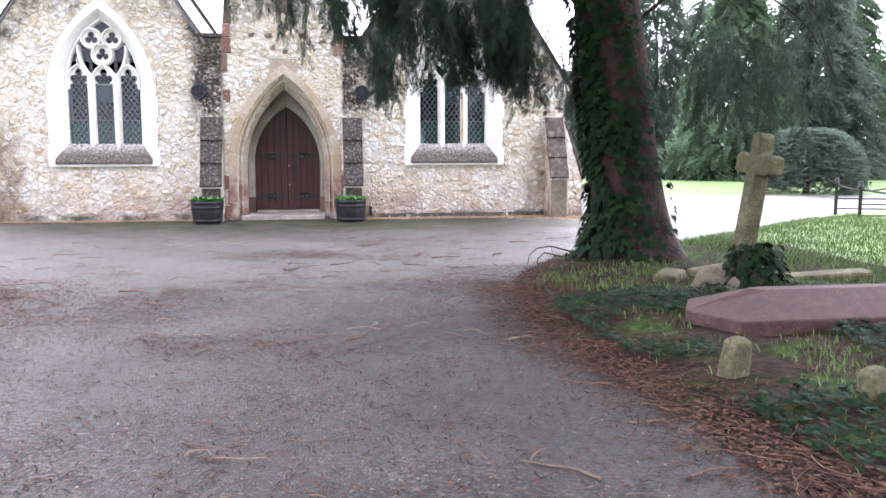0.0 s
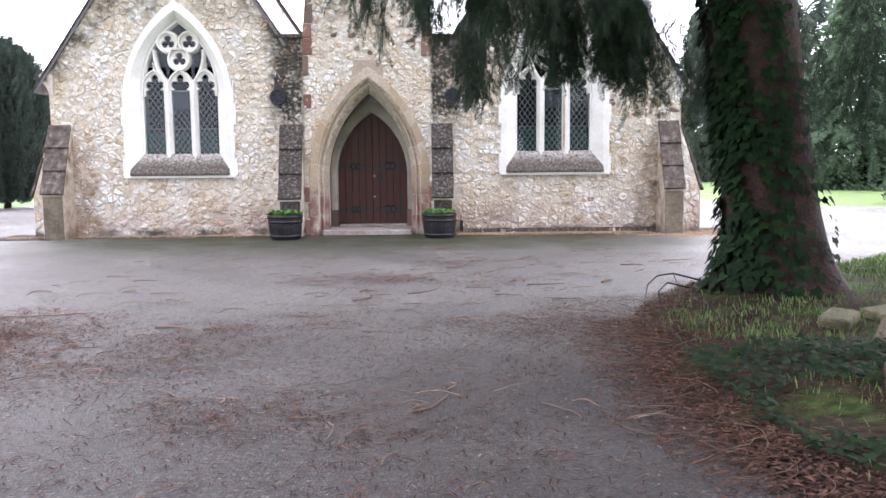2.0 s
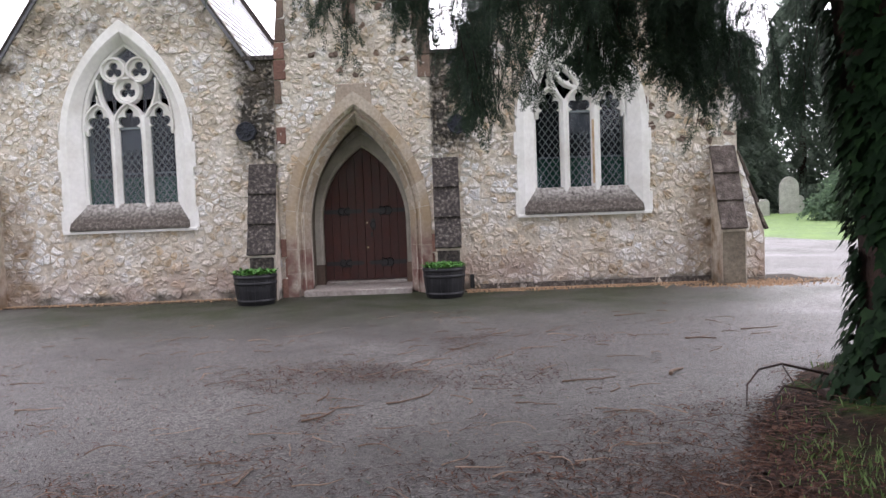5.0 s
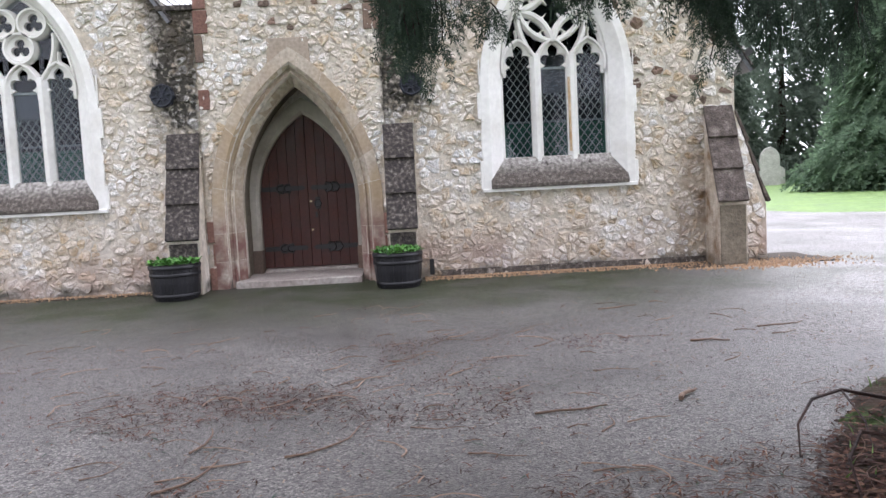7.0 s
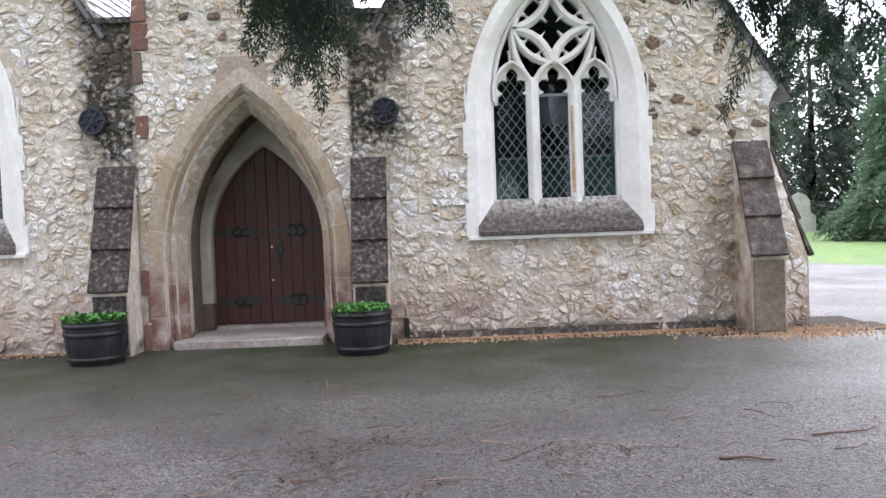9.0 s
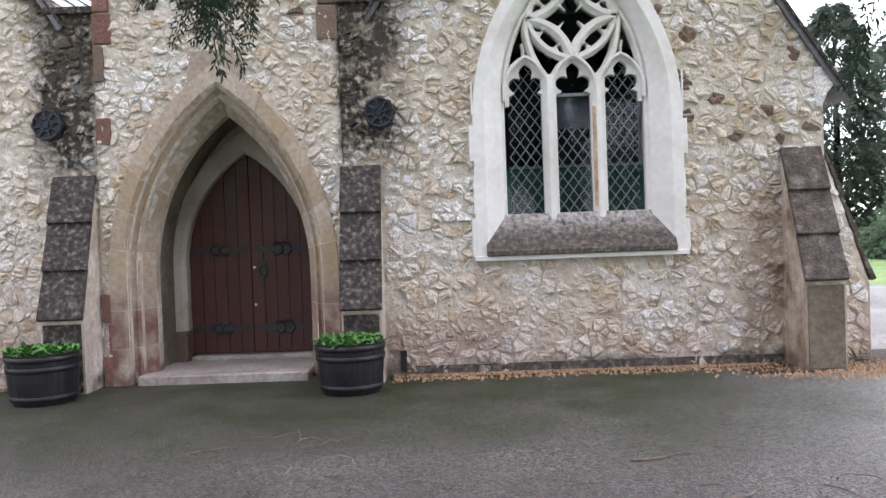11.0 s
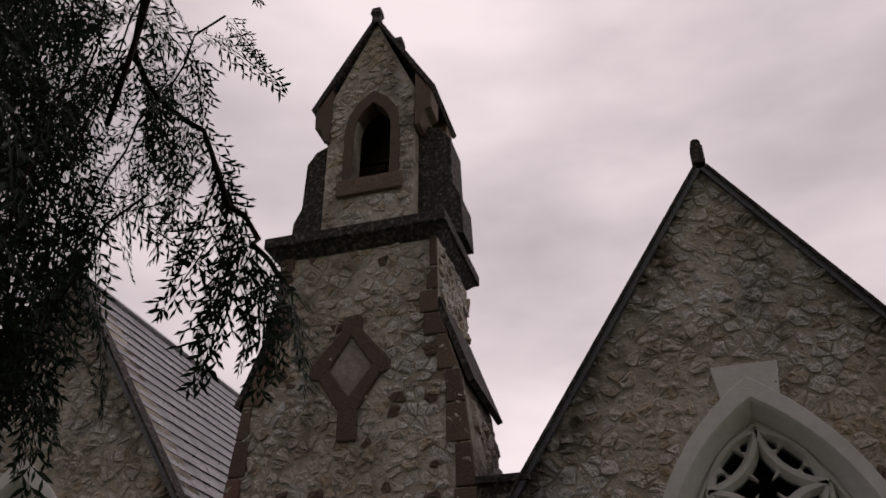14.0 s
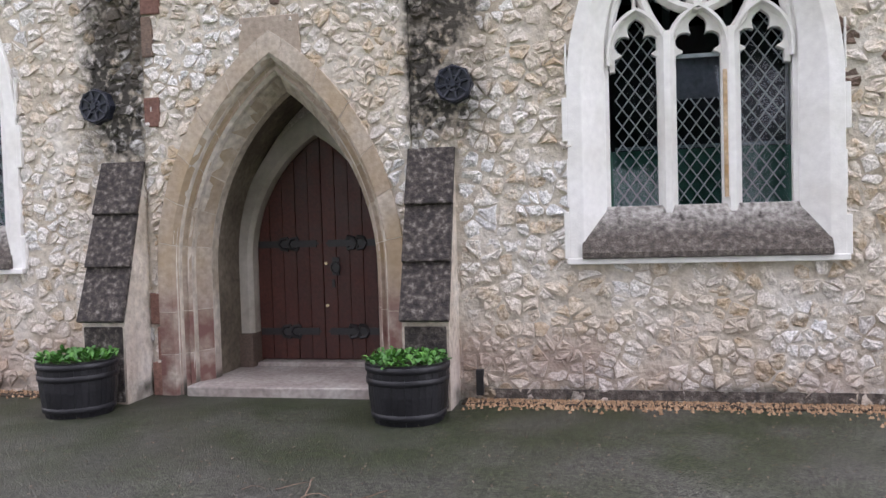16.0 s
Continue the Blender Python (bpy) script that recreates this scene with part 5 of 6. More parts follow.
conifer("yew_shrub", -12.1, 10.6, 4.9, 1.72, IRISH, "columnar dark Irish yew beside the path", 0.1, True, 7000, kinds=TUFT, size=0.5, seed=2)
for i, (x, y, h, sp, m_, sd) in enumerate(((20.4, 20.5, 9.5, 3.3, CONIFERB, 3), (25, 22, 11, 4, CONIFER, 4), (17.6, 33, 10, 2.6, CONIFER, 5), (29, 26, 12, 4.5, CONIFERB, 6), (23, 37, 13, 4.5, CONIFER, 7), (31, 13, 10, 4, CONIFER, 8), (37, 22, 13, 5, CONIFER, 9), (13, 44, 12, 4.5, DEEPYEW, 10))):
    conifer("conifer", x, y, h, sp, m_, "shaggy green cemetery conifer on the lawn", 0.15, False, 3600, size=1.05, seed=sd)
for x, y, h, sp, sd in ((-19.5, 16, 2.6, 1.8, 21), (-24, 20, 3.2, 2.4, 22)):
    conifer("conifer", x, y, h, sp, DEEPYEW, "low dark evergreen at the back of the lawn", 0.2, False, 800, size=1.4, seed=sd)
for k in range(26):
    a = radians(rng.uniform(-62, 62))
    d = rng.uniform(48, 75)
    conifer("far_tree", d * math.sin(a), d * math.cos(a) - 5, rng.uniform(7, 12), rng.uniform(3.5, 5.5), CONIFER if k % 2 else DEEPYEW, "distant hazy evergreen at the cemetery's edge", 0.0, False, 420, size=2.4, seed=40 + k)

# clipped dome of evergreen and a low hedge
r_ = random.Random(31)
dome = tagged(new("clipped_bush"), "clipped dome-shaped dark evergreen bush on the lawn", "bush")
pl = []
for _ in range(2400):
    a, u = r_.uniform(0, 6.283), r_.random()
    rad, z = 1.4 * math.sqrt(max(0, 1 - u ** 2.6)), 0.0 + 2.0 * u
    pl.append(((16.5 + rad * math.cos(a), 7.9 + rad * math.sin(a), z), (math.cos(a), math.sin(a), 0.5), r_.uniform(0.35, 0.6)))
v_, f_ = scatter(COARSE, pl, r_)
raw("foliage", v_, f_, DEEPYEW, dome, kind="stuff")
obj("trunk", Geo().tube([(16.5, 7.9, -0.1), (16.5, 7.9, 1.2)], [0.12, 0.06], 8), BARK, dome)

# bare tree behind the lawn
bare = tagged(new("bare_tree"), "leafless winter tree with fine grey branches", "tree")
g = Geo()


trunk_geo = Geo()


def twigs_out(p, d, ln, r0, depth):
    pts = [Vector(p)]
    dd = Vector(d).normalized()
    for i in range(4):
        dd = (dd + Vector((rng.uniform(-0.18, 0.18), rng.uniform(-0.18, 0.18), rng.uniform(-0.05, 0.15)))).normalized()
        pts.append(pts[-1] + dd * ln / 4)
    (g if depth else trunk_geo).tube(pts, [r0, r0 * 0.88, r0 * 0.75, r0 * 0.62, r0 * 0.45], 5 if depth else 7, False)
    if depth < 5:
        for _ in range(4):
            q = pts[rng.randrange(1, 5)]
            ax = Vector((rng.uniform(-1, 1), rng.uniform(-1, 1), rng.uniform(-0.25, 0.45)))
            twigs_out(q, dd * 0.9 + ax * 0.7, ln * 0.6, r0 * 0.5, depth + 1)


twigs_out((-21.5, 17, -0.2), (0, 0, 1), 5.5, 0.22, 0)
for z_, e_ in ((3.6, 0.35), (4.4, 0.6), (5.0, 0.2), (5.2, 0.9)):
    twigs_out((-21.4, 17, z_), (1.0, -0.2, e_ * 0.7), 5.6, 0.06, 1)
obj("trunk", trunk_geo, TWIG, bare)
obj("branchwork", g, TWIG, bare, kind="stuff")


# ---- planters beside the porch ----
def planter(x, y):
    t = tagged(new("barrel_planter"), "black half-barrel planter full of low green leaves", "planter", "planters beside the porch")
    prof = [(0.0, 0.24), (0.08, 0.262), (0.2, 0.278), (0.33, 0.285), (0.42, 0.29)]
    n = 18
    for k in range(n):
        a0, a1 = 2 * math.pi * k / n, 2 * math.pi * (k + 0.98) / n
        rings = []
        for z, rr in prof:
            rings.append([(rr * math.cos(a0), rr * math.sin(a0), z), (rr * 1.012 * math.cos((a0 + a1) / 2), rr * 1.012 * math.sin((a0 + a1) / 2), z), (rr * math.cos(a1), rr * math.sin(a1), z), ((rr - 0.03) * math.cos(a1), (rr - 0.03) * math.sin(a1), z), ((rr - 0.03) * math.cos(a0), (rr - 0.03) * math.sin(a0), z)])
        g = Geo().loft(rings, True)
        g.f += [(0, 1, 2, 3, 4), tuple(len(g.v) - 5 + i for i in (4, 3, 2, 1, 0))]
        obj("stave", g, BARREL, t)
    for z, rr in ((0.06, 0.262), (0.30, 0.289), (0.385, 0.294)):
        obj("hoop", Geo().lathe([(rr, z - 0.022), (rr + 0.004, z - 0.02), (rr + 0.006, z + 0.02), (rr + 0.001, z + 0.022)], 32), BARREL, t, smooth=True)
    obj("soil", Geo().lathe([(0.265, 0.30), (0.265, 0.385), (0.15, 0.40), (0.004, 0.405)], 24), SOIL, t)
    g = Geo()
    r = random.Random(int(x * 100))
    for _ in range(420):
        a, rad = r.uniform(0, 6.283), 0.285 * math.sqrt(r.random())
        p = Vector((rad * math.cos(a), rad * math.sin(a), 0.405 + r.uniform(0, 0.05) * (1.15 - rad)))
        d = Vector((r.uniform(-1, 1), r.uniform(-1, 1), r.uniform(-0.1, 0.9))).normalized()
        s = d.cross(Vector((0, 0, 1))).normalized() if abs(d.z) < 0.95 else Vector((1, 0, 0))
        k = r.uniform(0.035, 0.06)
        up = s.cross(d) * k * 0.15
        g.add([p, p + d * k * 0.4 + s * k * 0.36 + up, p + d * k * 0.8 + s * k * 0.3 + up, p + d * k, p + d * k * 0.8 - s * k * 0.3 + up, p + d * k * 0.4 - s * k * 0.36 + up], [(0, 1, 2, 3), (0, 3, 4, 5)])
    raw("foliage", g.v, g.f, POTLEAF, t, kind="stuff", label="low mat of fresh green leaves")
    t.matrix_basis = pose(x, y, 0) @ Matrix.Scale(1.08, 4)
    return t


planter(-1.50, -0.72)
planter(1.31, -0.70)

# ---- graves and the bank ----
cross = tagged(new("stone_cross"), "leaning mossy stone cross on the bank beneath the yew", "gravestone")
g = Geo()
g.prism([(-0.10, 0.0), (0.10, 0.0), (0.085, 1.16), (0.22, 1.15), (0.29, 1.18), (0.29, 1.33), (0.22, 1.36), (0.08, 1.35), (0.075, 1.51), (0.04, 1.56), (-0.04, 1.56), (-0.075, 1.51), (-0.08, 1.35), (-0.22, 1.36), (-0.29, 1.33), (-0.29, 1.18), (-0.22, 1.15), (-0.085, 1.16)], -0.08, 0.08)
obj("shaft", g, LICHEN, cross, bevel=0.025)
g = Geo()
for k in range(9):
    a = 2 * math.pi * k / 9
    rr = rng.uniform(0.08, 0.16)
    x, y = 0.24 * math.cos(a), 0.2 * math.sin(a)
    g.lathe([(rr * 0.9, 0.0), (rr, rr * 0.5), (rr * 0.75, rr * 1.1), (rr * 0.3, rr * 1.45), (0.005, rr * 1.5)], 7, (x, y))
obj("rubble_base", g, LICHEN, cross, "heap of rough stones at the foot")
cross.matrix_basis = pose(4.8, -10.0, 0.06, -7, 3, -86)
g = Geo()
r_ = random.Random(51)
for _ in range(420):
    a, z = r_.uniform(0, 6.283), r_.uniform(0, 0.42)
    rad = 0.34 * (1 - z * 0.9) * r_.uniform(0.6, 1.1)
    g.add(ivy_leaf((4.92 + rad * math.cos(a), -10.12 + rad * math.sin(a), 0.1 + z), (math.cos(a), math.sin(a), 0.6), r_.uniform(0.05, 0.09), r_), [tuple(range(8))])
for x, y, k, rz in ((4.48, -10.1, 0.17, 10), (4.66, -10.28, 0.12, 60), (4.32, -10.2, 0.09, 120)):
    rr_ = random.Random(int(rz))
    rings_ = [[(k * w * rr_.uniform(0.85, 1.15) * math.cos(i * 0.785), k * w * rr_.uniform(0.75, 1.0) * math.sin(i * 0.785), k * z * rr_.uniform(0.9, 1.1)) for i in range(8)] for w, z in ((0.9, -0.3), (1.05, 0.3), (0.9, 0.9), (0.55, 1.35), (0.1, 1.5))]
    gr = Geo().loft(rings_, True)
    gr.f.append(tuple(range(32, 40)))
    obj("rockery_stone", gr, LINING, None, "rough pale stone heaped at the foot of the cross", "stone", group="stones round the cross", bevel=0.012, at=pose(x, y, 0.08, 5, 8, rz))
raw("ivy_clump", g.v, g.f, IVY, label="dark ivy heaped round the cross", category="ivy", kind="stuff")

slab = tagged(new("grave_slab"), "coffin-shaped pinkish granite grave slab with a hipped top", "grave")
base_ = [(3.6, -11.5), (3.82, -12.0), (5.8, -11.95), (6.0, -11.5), (5.8, -11.1), (3.82, -11.05)]
top_ = [(4.12, -11.51), (4.22, -11.59), (5.6, -11.57), (5.7, -11.51), (5.6, -11.45), (4.22, -11.43)]
g = Geo().loft([[(x, y, 0.02) for x, y in base_], [(x, y, 0.20) for x, y in base_], [(x, y, 0.36) for x, y in top_]], True)
g.f.append(tuple(range(12, 18)))
obj("lid", g, GRANITE, slab, bevel=0.012)
obj("plinth", Geo().loft([[(x + (x - 4.8) * 0.04, y + (y + 11.52) * 0.12, -0.1) for x, y in base_], [(x + (x - 4.8) * 0.04, y + (y + 11.52) * 0.12, 0.07) for x, y in base_]], True), LICHEN, slab)
for x, y, h, lean, lab in ((3.28, -12.9, 0.27, 6, "small mossy upright grave marker"), (3.76, -13.6, 0.24, -8, "small mossy upright grave marker")):
    g = Geo().loft([[(sx * w, sy * w * 0.8, z) for sx, sy in ((-1, -1), (1, -1), (1, 1), (-1, 1))] for z, w in ((-0.1, 0.085), (h * 0.5, 0.078), (h * 0.9, 0.07), (h, 0.04))], True)
    g.f.append((12, 13, 14, 15))
    obj("grave_marker", g, LICHEN, None, lab, "gravestone", group="small grave markers", bevel=0.02, at=pose(x, y, 0.05, lean, lean * 0.6, 20))
for x, y, w, d, rz in ((5.0, -9.2, 0.3, 0.15, 15), (6.0, -9.6, 0.45, 0.12, -10), (4.35, -9.45, 0.2, 0.12, 50)):
    obj("kerb_stone", Geo().box(-w, w, -d, d, -0.08, 0.06), LICHEN, None, "flat mossy grave kerb sunk in the bank", "kerb", group="sunken grave kerbs", bevel=0.03, at=pose(x, y, verge_height(x, y) + 0.02, 3, -4, rz))

# low iron railing round a plot by the path
rail = tagged(new("plot_railing"), "low black iron plot railing with knobbed posts and chain", "railing")
posts = [(11.9, -0.75), (13.05, -1.15), (14.2, -1.55), (13.4, -3.2), (11.2, -2.6)]
for x, y in posts:
    obj("post", Geo().lathe([(0.035, -0.1), (0.035, 0.66), (0.055, 0.68), (0.055, 0.71), (0.03, 0.74), (0.045, 0.79), (0.004, 0.83)], 10, (x, y)), IRON, rail, smooth=True)
for (x0, y0), (x1, y1) in zip(posts, posts[1:]):
    for z in (0.14, 0.36):
        obj("rail", Geo().tube([(x0, y0, z), (x1, y1, z)], 0.016, 6), IRON, rail)
    obj("chain", Geo().tube([(x0 + (x1 - x0) * t, y0 + (y1 - y0) * t, 0.66 - 0.5 * t * (1 - t)) for t in (i / 8 for i in range(9))], 0.02, 6), IRON, rail)

# headstones far off
for i, (x, y, w, h) in enumerate(((20.4, 31.5, 0.32, 0.9), (19.3, 30, 0.5, 1.9), (17.2, 28, 0.3, 0.8), (-15.6, 14.5, 0.3, 0.9), (-18, 22, 0.28, 0.7), (24.5, 17, 0.3, 0.8), (28, 19, 0.4, 1.1), (14.2, 33, 0.35, 1.0), (22.4, 26, 0.3, 0.8))):
    o = arch(0, w, -0.1, h * 0.7, h, 5)
    obj("headstone", Geo().prism(o, -0.06, 0.06), PALESTONE, None, "pale weathered headstone standing on the lawn", "gravestone", group="headstones on the lawn", bevel=0.01, at=pose(x, y, -0.02, 0, 0, 10 * ((i % 3) - 1)))

# ---- litter on the ground ----
def stick_line(x, y, ln, ang, bend, r, z=0.012, lift=0.0):
    pts, a = [], ang
    px, py = x, y
    n = 6
    for i in range(n + 1):
        pts.append((px, py, z + lift * math.sin(math.pi * i / n) + r.uniform(0, 0.006)))
        px, py = px + ln / n * math.cos(a), py + ln / n * math.sin(a)
        a += bend / n + r.uniform(-0.35, 0.35)
    return pts


r_ = random.Random(77)
STICKS = [(0.33, -6.95, 0.45, 1.3, 0.4, 0.011), (0.30, -7.5, 0.5, 0.5, 0.7, 0.012), (0.85, -7.1, 0.62, 0.35, 0.3, 0.011), (1.1, -5.8, 0.35, 1.0, 1.4, 0.009), (1.75, -5.6, 0.4, 0.9, 1.2, 0.009), (2.2, -6.62, 0.45, 0.35, 0.3, 0.014), (3.08, -6.5, 0.24, 1.25, 0.3, 0.026), (3.3, -3.26, 0.42, 0.05, 0.1, 0.012), (3.66, -4.92, 0.30, 0.0, 0.05, 0.016),
          (4.35, -4.53, 0.45, 0.1, 0.2, 0.012), (2.45, -4.8, 0.3, 0.35, 0.1, 0.008), (1.62, -3.92, 0.25, 0.1, 0.2, 0.008), (0.15, -8.75, 0.3, 1.2, 0.9, 0.012), (0.45, -7.2, 0.25, 0.4, 0.6, 0.01), (1.45, -7.2, 0.35, 1.2, 0.8, 0.009), (2.5, -7.0, 0.3, 0.9, 1.0, 0.008), (0.95, -11.3, 0.42, 0.5, 1.0, 0.011), (2.0, -14.2, 0.4, 2.1, 0.6, 0.012), (0.4, -10.7, 0.35, 0.2, 0.3, 0.007), (-3.0, -8.2, 0.9, 0.1, 0.2, 0.014), (-1.3, -8.8, 0.3, 0.2, 0.3, 0.02)]
for x, y, ln, a, bd, rr in STICKS:
    rr *= 0.62
    pts = stick_line(x, y, ln, a, bd, r_, rr)
    obj("stick", Geo().tube(pts, [rr * (1 - 0.5 * i / 6) for i in range(7)], 6), TWIG, None, "dry broken twig lying on the damp asphalt", "stick", group="fallen sticks")
fallen = tagged(new("fallen_branch"), "fallen bare branch arching off the ground by the yew", "branch")
pts = [(3.3, -7.55, 0.01), (3.36, -7.4, 0.12), (3.5, -7.25, 0.19), (3.7, -7.15, 0.2), (3.95, -7.1, 0.13), (4.15, -7.1, 0.08)]
obj("stem", Geo().tube(pts, [0.004, 0.006, 0.008, 0.009, 0.011, 0.013], 6), BARK, fallen)
obj("side_twig", Geo().tube([(3.7, -7.15, 0.2), (3.66, -7.45, 0.13), (3.6, -7.65, 0.02)], [0.006, 0.005, 0.004], 5), BARK, fallen)
obj("side_twig", Geo().tube([(3.3, -8.1, 0.01), (3.32, -7.95, 0.14), (3.45, -7.8, 0.2), (3.7, -7.7, 0.13)], [0.005, 0.007, 0.008, 0.008], 5), BARK, fallen)
obj("log", Geo().tube([(3.78, -7.62, 0.07), (4.3, -7.5, 0.09)], [0.055, 0.06], 9), BARK, None, "short broken length of bough on the needles", "log")


def patchy(x, y):
    """How thick the litter lies: heaps and drifts by noise, thicker near the bank and under the crown."""
    d = noise.noise((x * 0.55, y * 0.75, 7)) + 0.5 * noise.noise((x * 1.9, y * 2.2, 2))
    crown = math.exp(-((x - 1.0) ** 2 / 9 + (y + 8.2) ** 2 / 14))
    return d * 0.9 + crown * 0.55 - 0.35 + 0.55 * max(0, min(1, 1.2 - edge_gap(x, y))) * max(0, min(1, (-7.2 - y) / 1.6))


def litter(name, count, material, label, size, wide, x0, x1, y0, y1, thick, both_sides=False, lift=0.006):
    v, f = [], []
    r = random.Random(len(name) * 31 + count)
    made = tries = 0
    while made < count and tries < count * 14:
        tries += 1
        x, y = r.uniform(x0, x1), r.uniform(y0, y1)
        if r.random() > thick(x, y):
            continue
        on = inside((x, y), ROAD)
        if not on and not both_sides:
            continue
        z = lift if on else verge_height(x, y) + 0.015
        ln, a, w = size * r.uniform(0.4, 1.3), r.uniform(0, 6.283), wide * r.uniform(0.6, 1.3)
        b = a + r.uniform(-0.5, 0.5)
        m = (x + ln * 0.5 * math.cos(a), y + ln * 0.5 * math.sin(a))
        e = (m[0] + ln * 0.5 * math.cos(b), m[1] + ln * 0.5 * math.sin(b))
        nx, ny = -math.sin(a) * w, math.cos(a) * w
        o = len(v)
        dz = r.uniform(0, 0.012)
        v += [(x - nx * 0.3, y - ny * 0.3, z), (x + nx * 0.3, y + ny * 0.3, z), (m[0] + nx, m[1] + ny, z + dz), (m[0] - nx, m[1] - ny, z + dz), (e[0], e[1], z + dz * 0.4)]
        f += [(o, o + 1, o + 2, o + 3), (o + 3, o + 2, o + 4)]
        made += 1
    return raw(name, v, f, material, label=label, category="litter", kind="stuff")


litter("needle_litter", 30000, NEEDLE, "drifts of red-brown yew needles on the asphalt", 0.075, 0.0045, -3.2, 5.2, -17.5, -3.6, lambda x, y: max(0.11 if y < -8.5 else 0.02, min(1, patchy(x, y))), True)
litter("needle_heap", 6000, NEEDLE, "thick brown needles along the bank", 0.07, 0.005, 2.2, 5.6, -17, -7.2, lambda x, y: max(0, min(1, (-7.2 - y) / 1.8)) * math.exp(-((edge_gap(x, y) - 0.05) / 0.32) ** 2), True, 0.012)
g = Geo()
r_ = random.Random(123)
made = 0
while made < 480:
    x, y = r_.uniform(-3.4, 4.6), r_.uniform(-15, -2.4)
    if not inside((x, y), ROAD) or r_.random() > max(0.1, min(1, 0.35 + patchy(x, y))):
        continue
    made += 1
    rr = r_.uniform(0.002, 0.0055)
    pts = stick_line(x, y, r_.uniform(0.08, 0.38), r_.gauss(0.3, 0.8), r_.uniform(-2.0, 2.0), r_, rr, r_.uniform(0, 0.02))
    g.tube(pts, [rr * (1 - 0.09 * i) for i in range(7)], 4, False)
raw("twig_litter", g.v, g.f, TWIG, label="thin curled twigs scattered on the asphalt", category="litter", kind="stuff")
g = Geo()
made = 0
while made < 270:
    x, y = r_.uniform(2.0, 5.0), r_.uniform(-15.5, -7.6)
    d = edge_gap(x, y)
    if abs(d - 0.05) > 0.42 or r_.random() > math.exp(-((d - 0.0) / 0.25) ** 2):
        continue
    made += 1
    rr = r_.uniform(0.0014, 0.0034)
    z = 0.012 if inside((x, y), ROAD) else verge_height(x, y) + 0.02
    pts = [(a, b, c + z) for a, b, c in stick_line(x, y, r_.uniform(0.15, 0.55), r_.uniform(0, 6.283), r_.uniform(-2.6, 2.6), r_, rr, r_.uniform(0, 0.04))]
    g.tube(pts, [rr * (1 - 0.09 * i) for i in range(7)], 4, False)
raw("rootlet_litter", g.v, g.f, ROOTLET, label="orange-brown curled twigs heaped along the bank", category="litter", kind="stuff")
litter("debris", 8000, CHIP, "pale flecks of bark and leaf", 0.03, 0.006, -8, 9, -17.5, -0.6, lambda x, y: 0.5)
litter("leaf_litter", 260, YEW, "green sprigs fallen on the asphalt", 0.1, 0.006, -2.4, 3.4, -14, -5, lambda x, y: 0.4)
litter("fallen_leaves", 6500, DEADLEAF, "red-brown dead leaves heaped along the bank", 0.055, 0.014, 2.0, 4.6, -17, -7.0, lambda x, y: max(0, min(1, (-6.9 - y) / 1.2)) * (math.exp(-((edge_gap(x, y) - 0.08) / 0.2) ** 2) if not inside((x, y), ROAD) else math.exp(-(edge_gap(x, y) / 0.08) ** 2)) * (0.55 + 0.8 * noise.noise((x * 1.6, y * 1.6, 3))), True, 0.014)
# drift of needles at the edge of the left verge
litter("needle_drift", 5000, NEEDLE, "brown needles drifted against the grass verge", 0.08, 0.006, -4.2, -0.8, -11.5, -7.6, lambda x, y: math.exp(-((x + 2.7) / 0.7) ** 2 - ((y + 9.3) / 1.0) ** 2) * (0.35 + 0.9 * max(0, noise.noise((x * 2.5, y * 2.5, 1)) + 0.2)), True, 0.008)

# gravel against the wall
v, f = [], []
r_ = random.Random(91)
for _ in range(5200):
    q = r_.random()
    if q < 0.42:
        x, y = r_.uniform(1.65, 5.4), -abs(r_.gauss(0, 0.13)) - 0.01
    elif q < 0.72:
        x, y = r_.gauss(6.1, 0.5), r_.gauss(-0.42, 0.22)
    else:
        x, y = r_.uniform(-6.9, -1.75), -abs(r_.gauss(0, 0.1)) - 0.01
    s, z, a = r_.uniform(0.008, 0.019), 0.012, r_.uniform(0, 6.283)
    o = len(v)
    for k in range(5):
        t = a + k * 1.2566
        v.append((x + s * math.cos(t), y + s * math.sin(t), z - 0.01))
    v.append((x + r_.uniform(-0.3, 0.3) * s, y, z + s * 0.9))
    f += [(o + k, o + (k + 1) % 5, o + 5) for k in range(5)]
raw("gravel", v, f, GRAVEL, label="loose orange-brown gravel along the wall foot", category="gravel", kind="stuff")

# grass on the verges, ivy over the bank
def blades(name, count, x0, x1, y0, y1, thick, h, material, label):
    v, f = [], []
    r = random.Random(count)
    for _ in range(count):
        x, y = r.uniform(x0, x1), r.uniform(y0, y1)
        if r.random() > thick(x, y) or inside((x, y), ROAD):
            continue
        z = verge_height(x, y) - 0.01
        a, ln, lean = r.uniform(0, 6.283), h * r.uniform(0.5, 1.2), r.uniform(0.1, 0.7)
        w = 0.004 + 0.002 * r.random()
        dx, dy = math.cos(a), math.sin(a)
        o = len(v)
        v += [(x - dy * w, y + dx * w, z), (x + dy * w, y - dx * w, z), (x + dx * ln * lean * 0.4 + dy * w * 0.7, y + dy * ln * lean * 0.4 - dx * w * 0.7, z + ln * 0.6), (x + dx * ln * lean, y + dy * ln * lean, z + ln)]
        f += [(o, o + 1, o + 2), (o, o + 2, o + 3)]
    return raw(name, v, f, material, label=label, category="grass", kind="stuff")


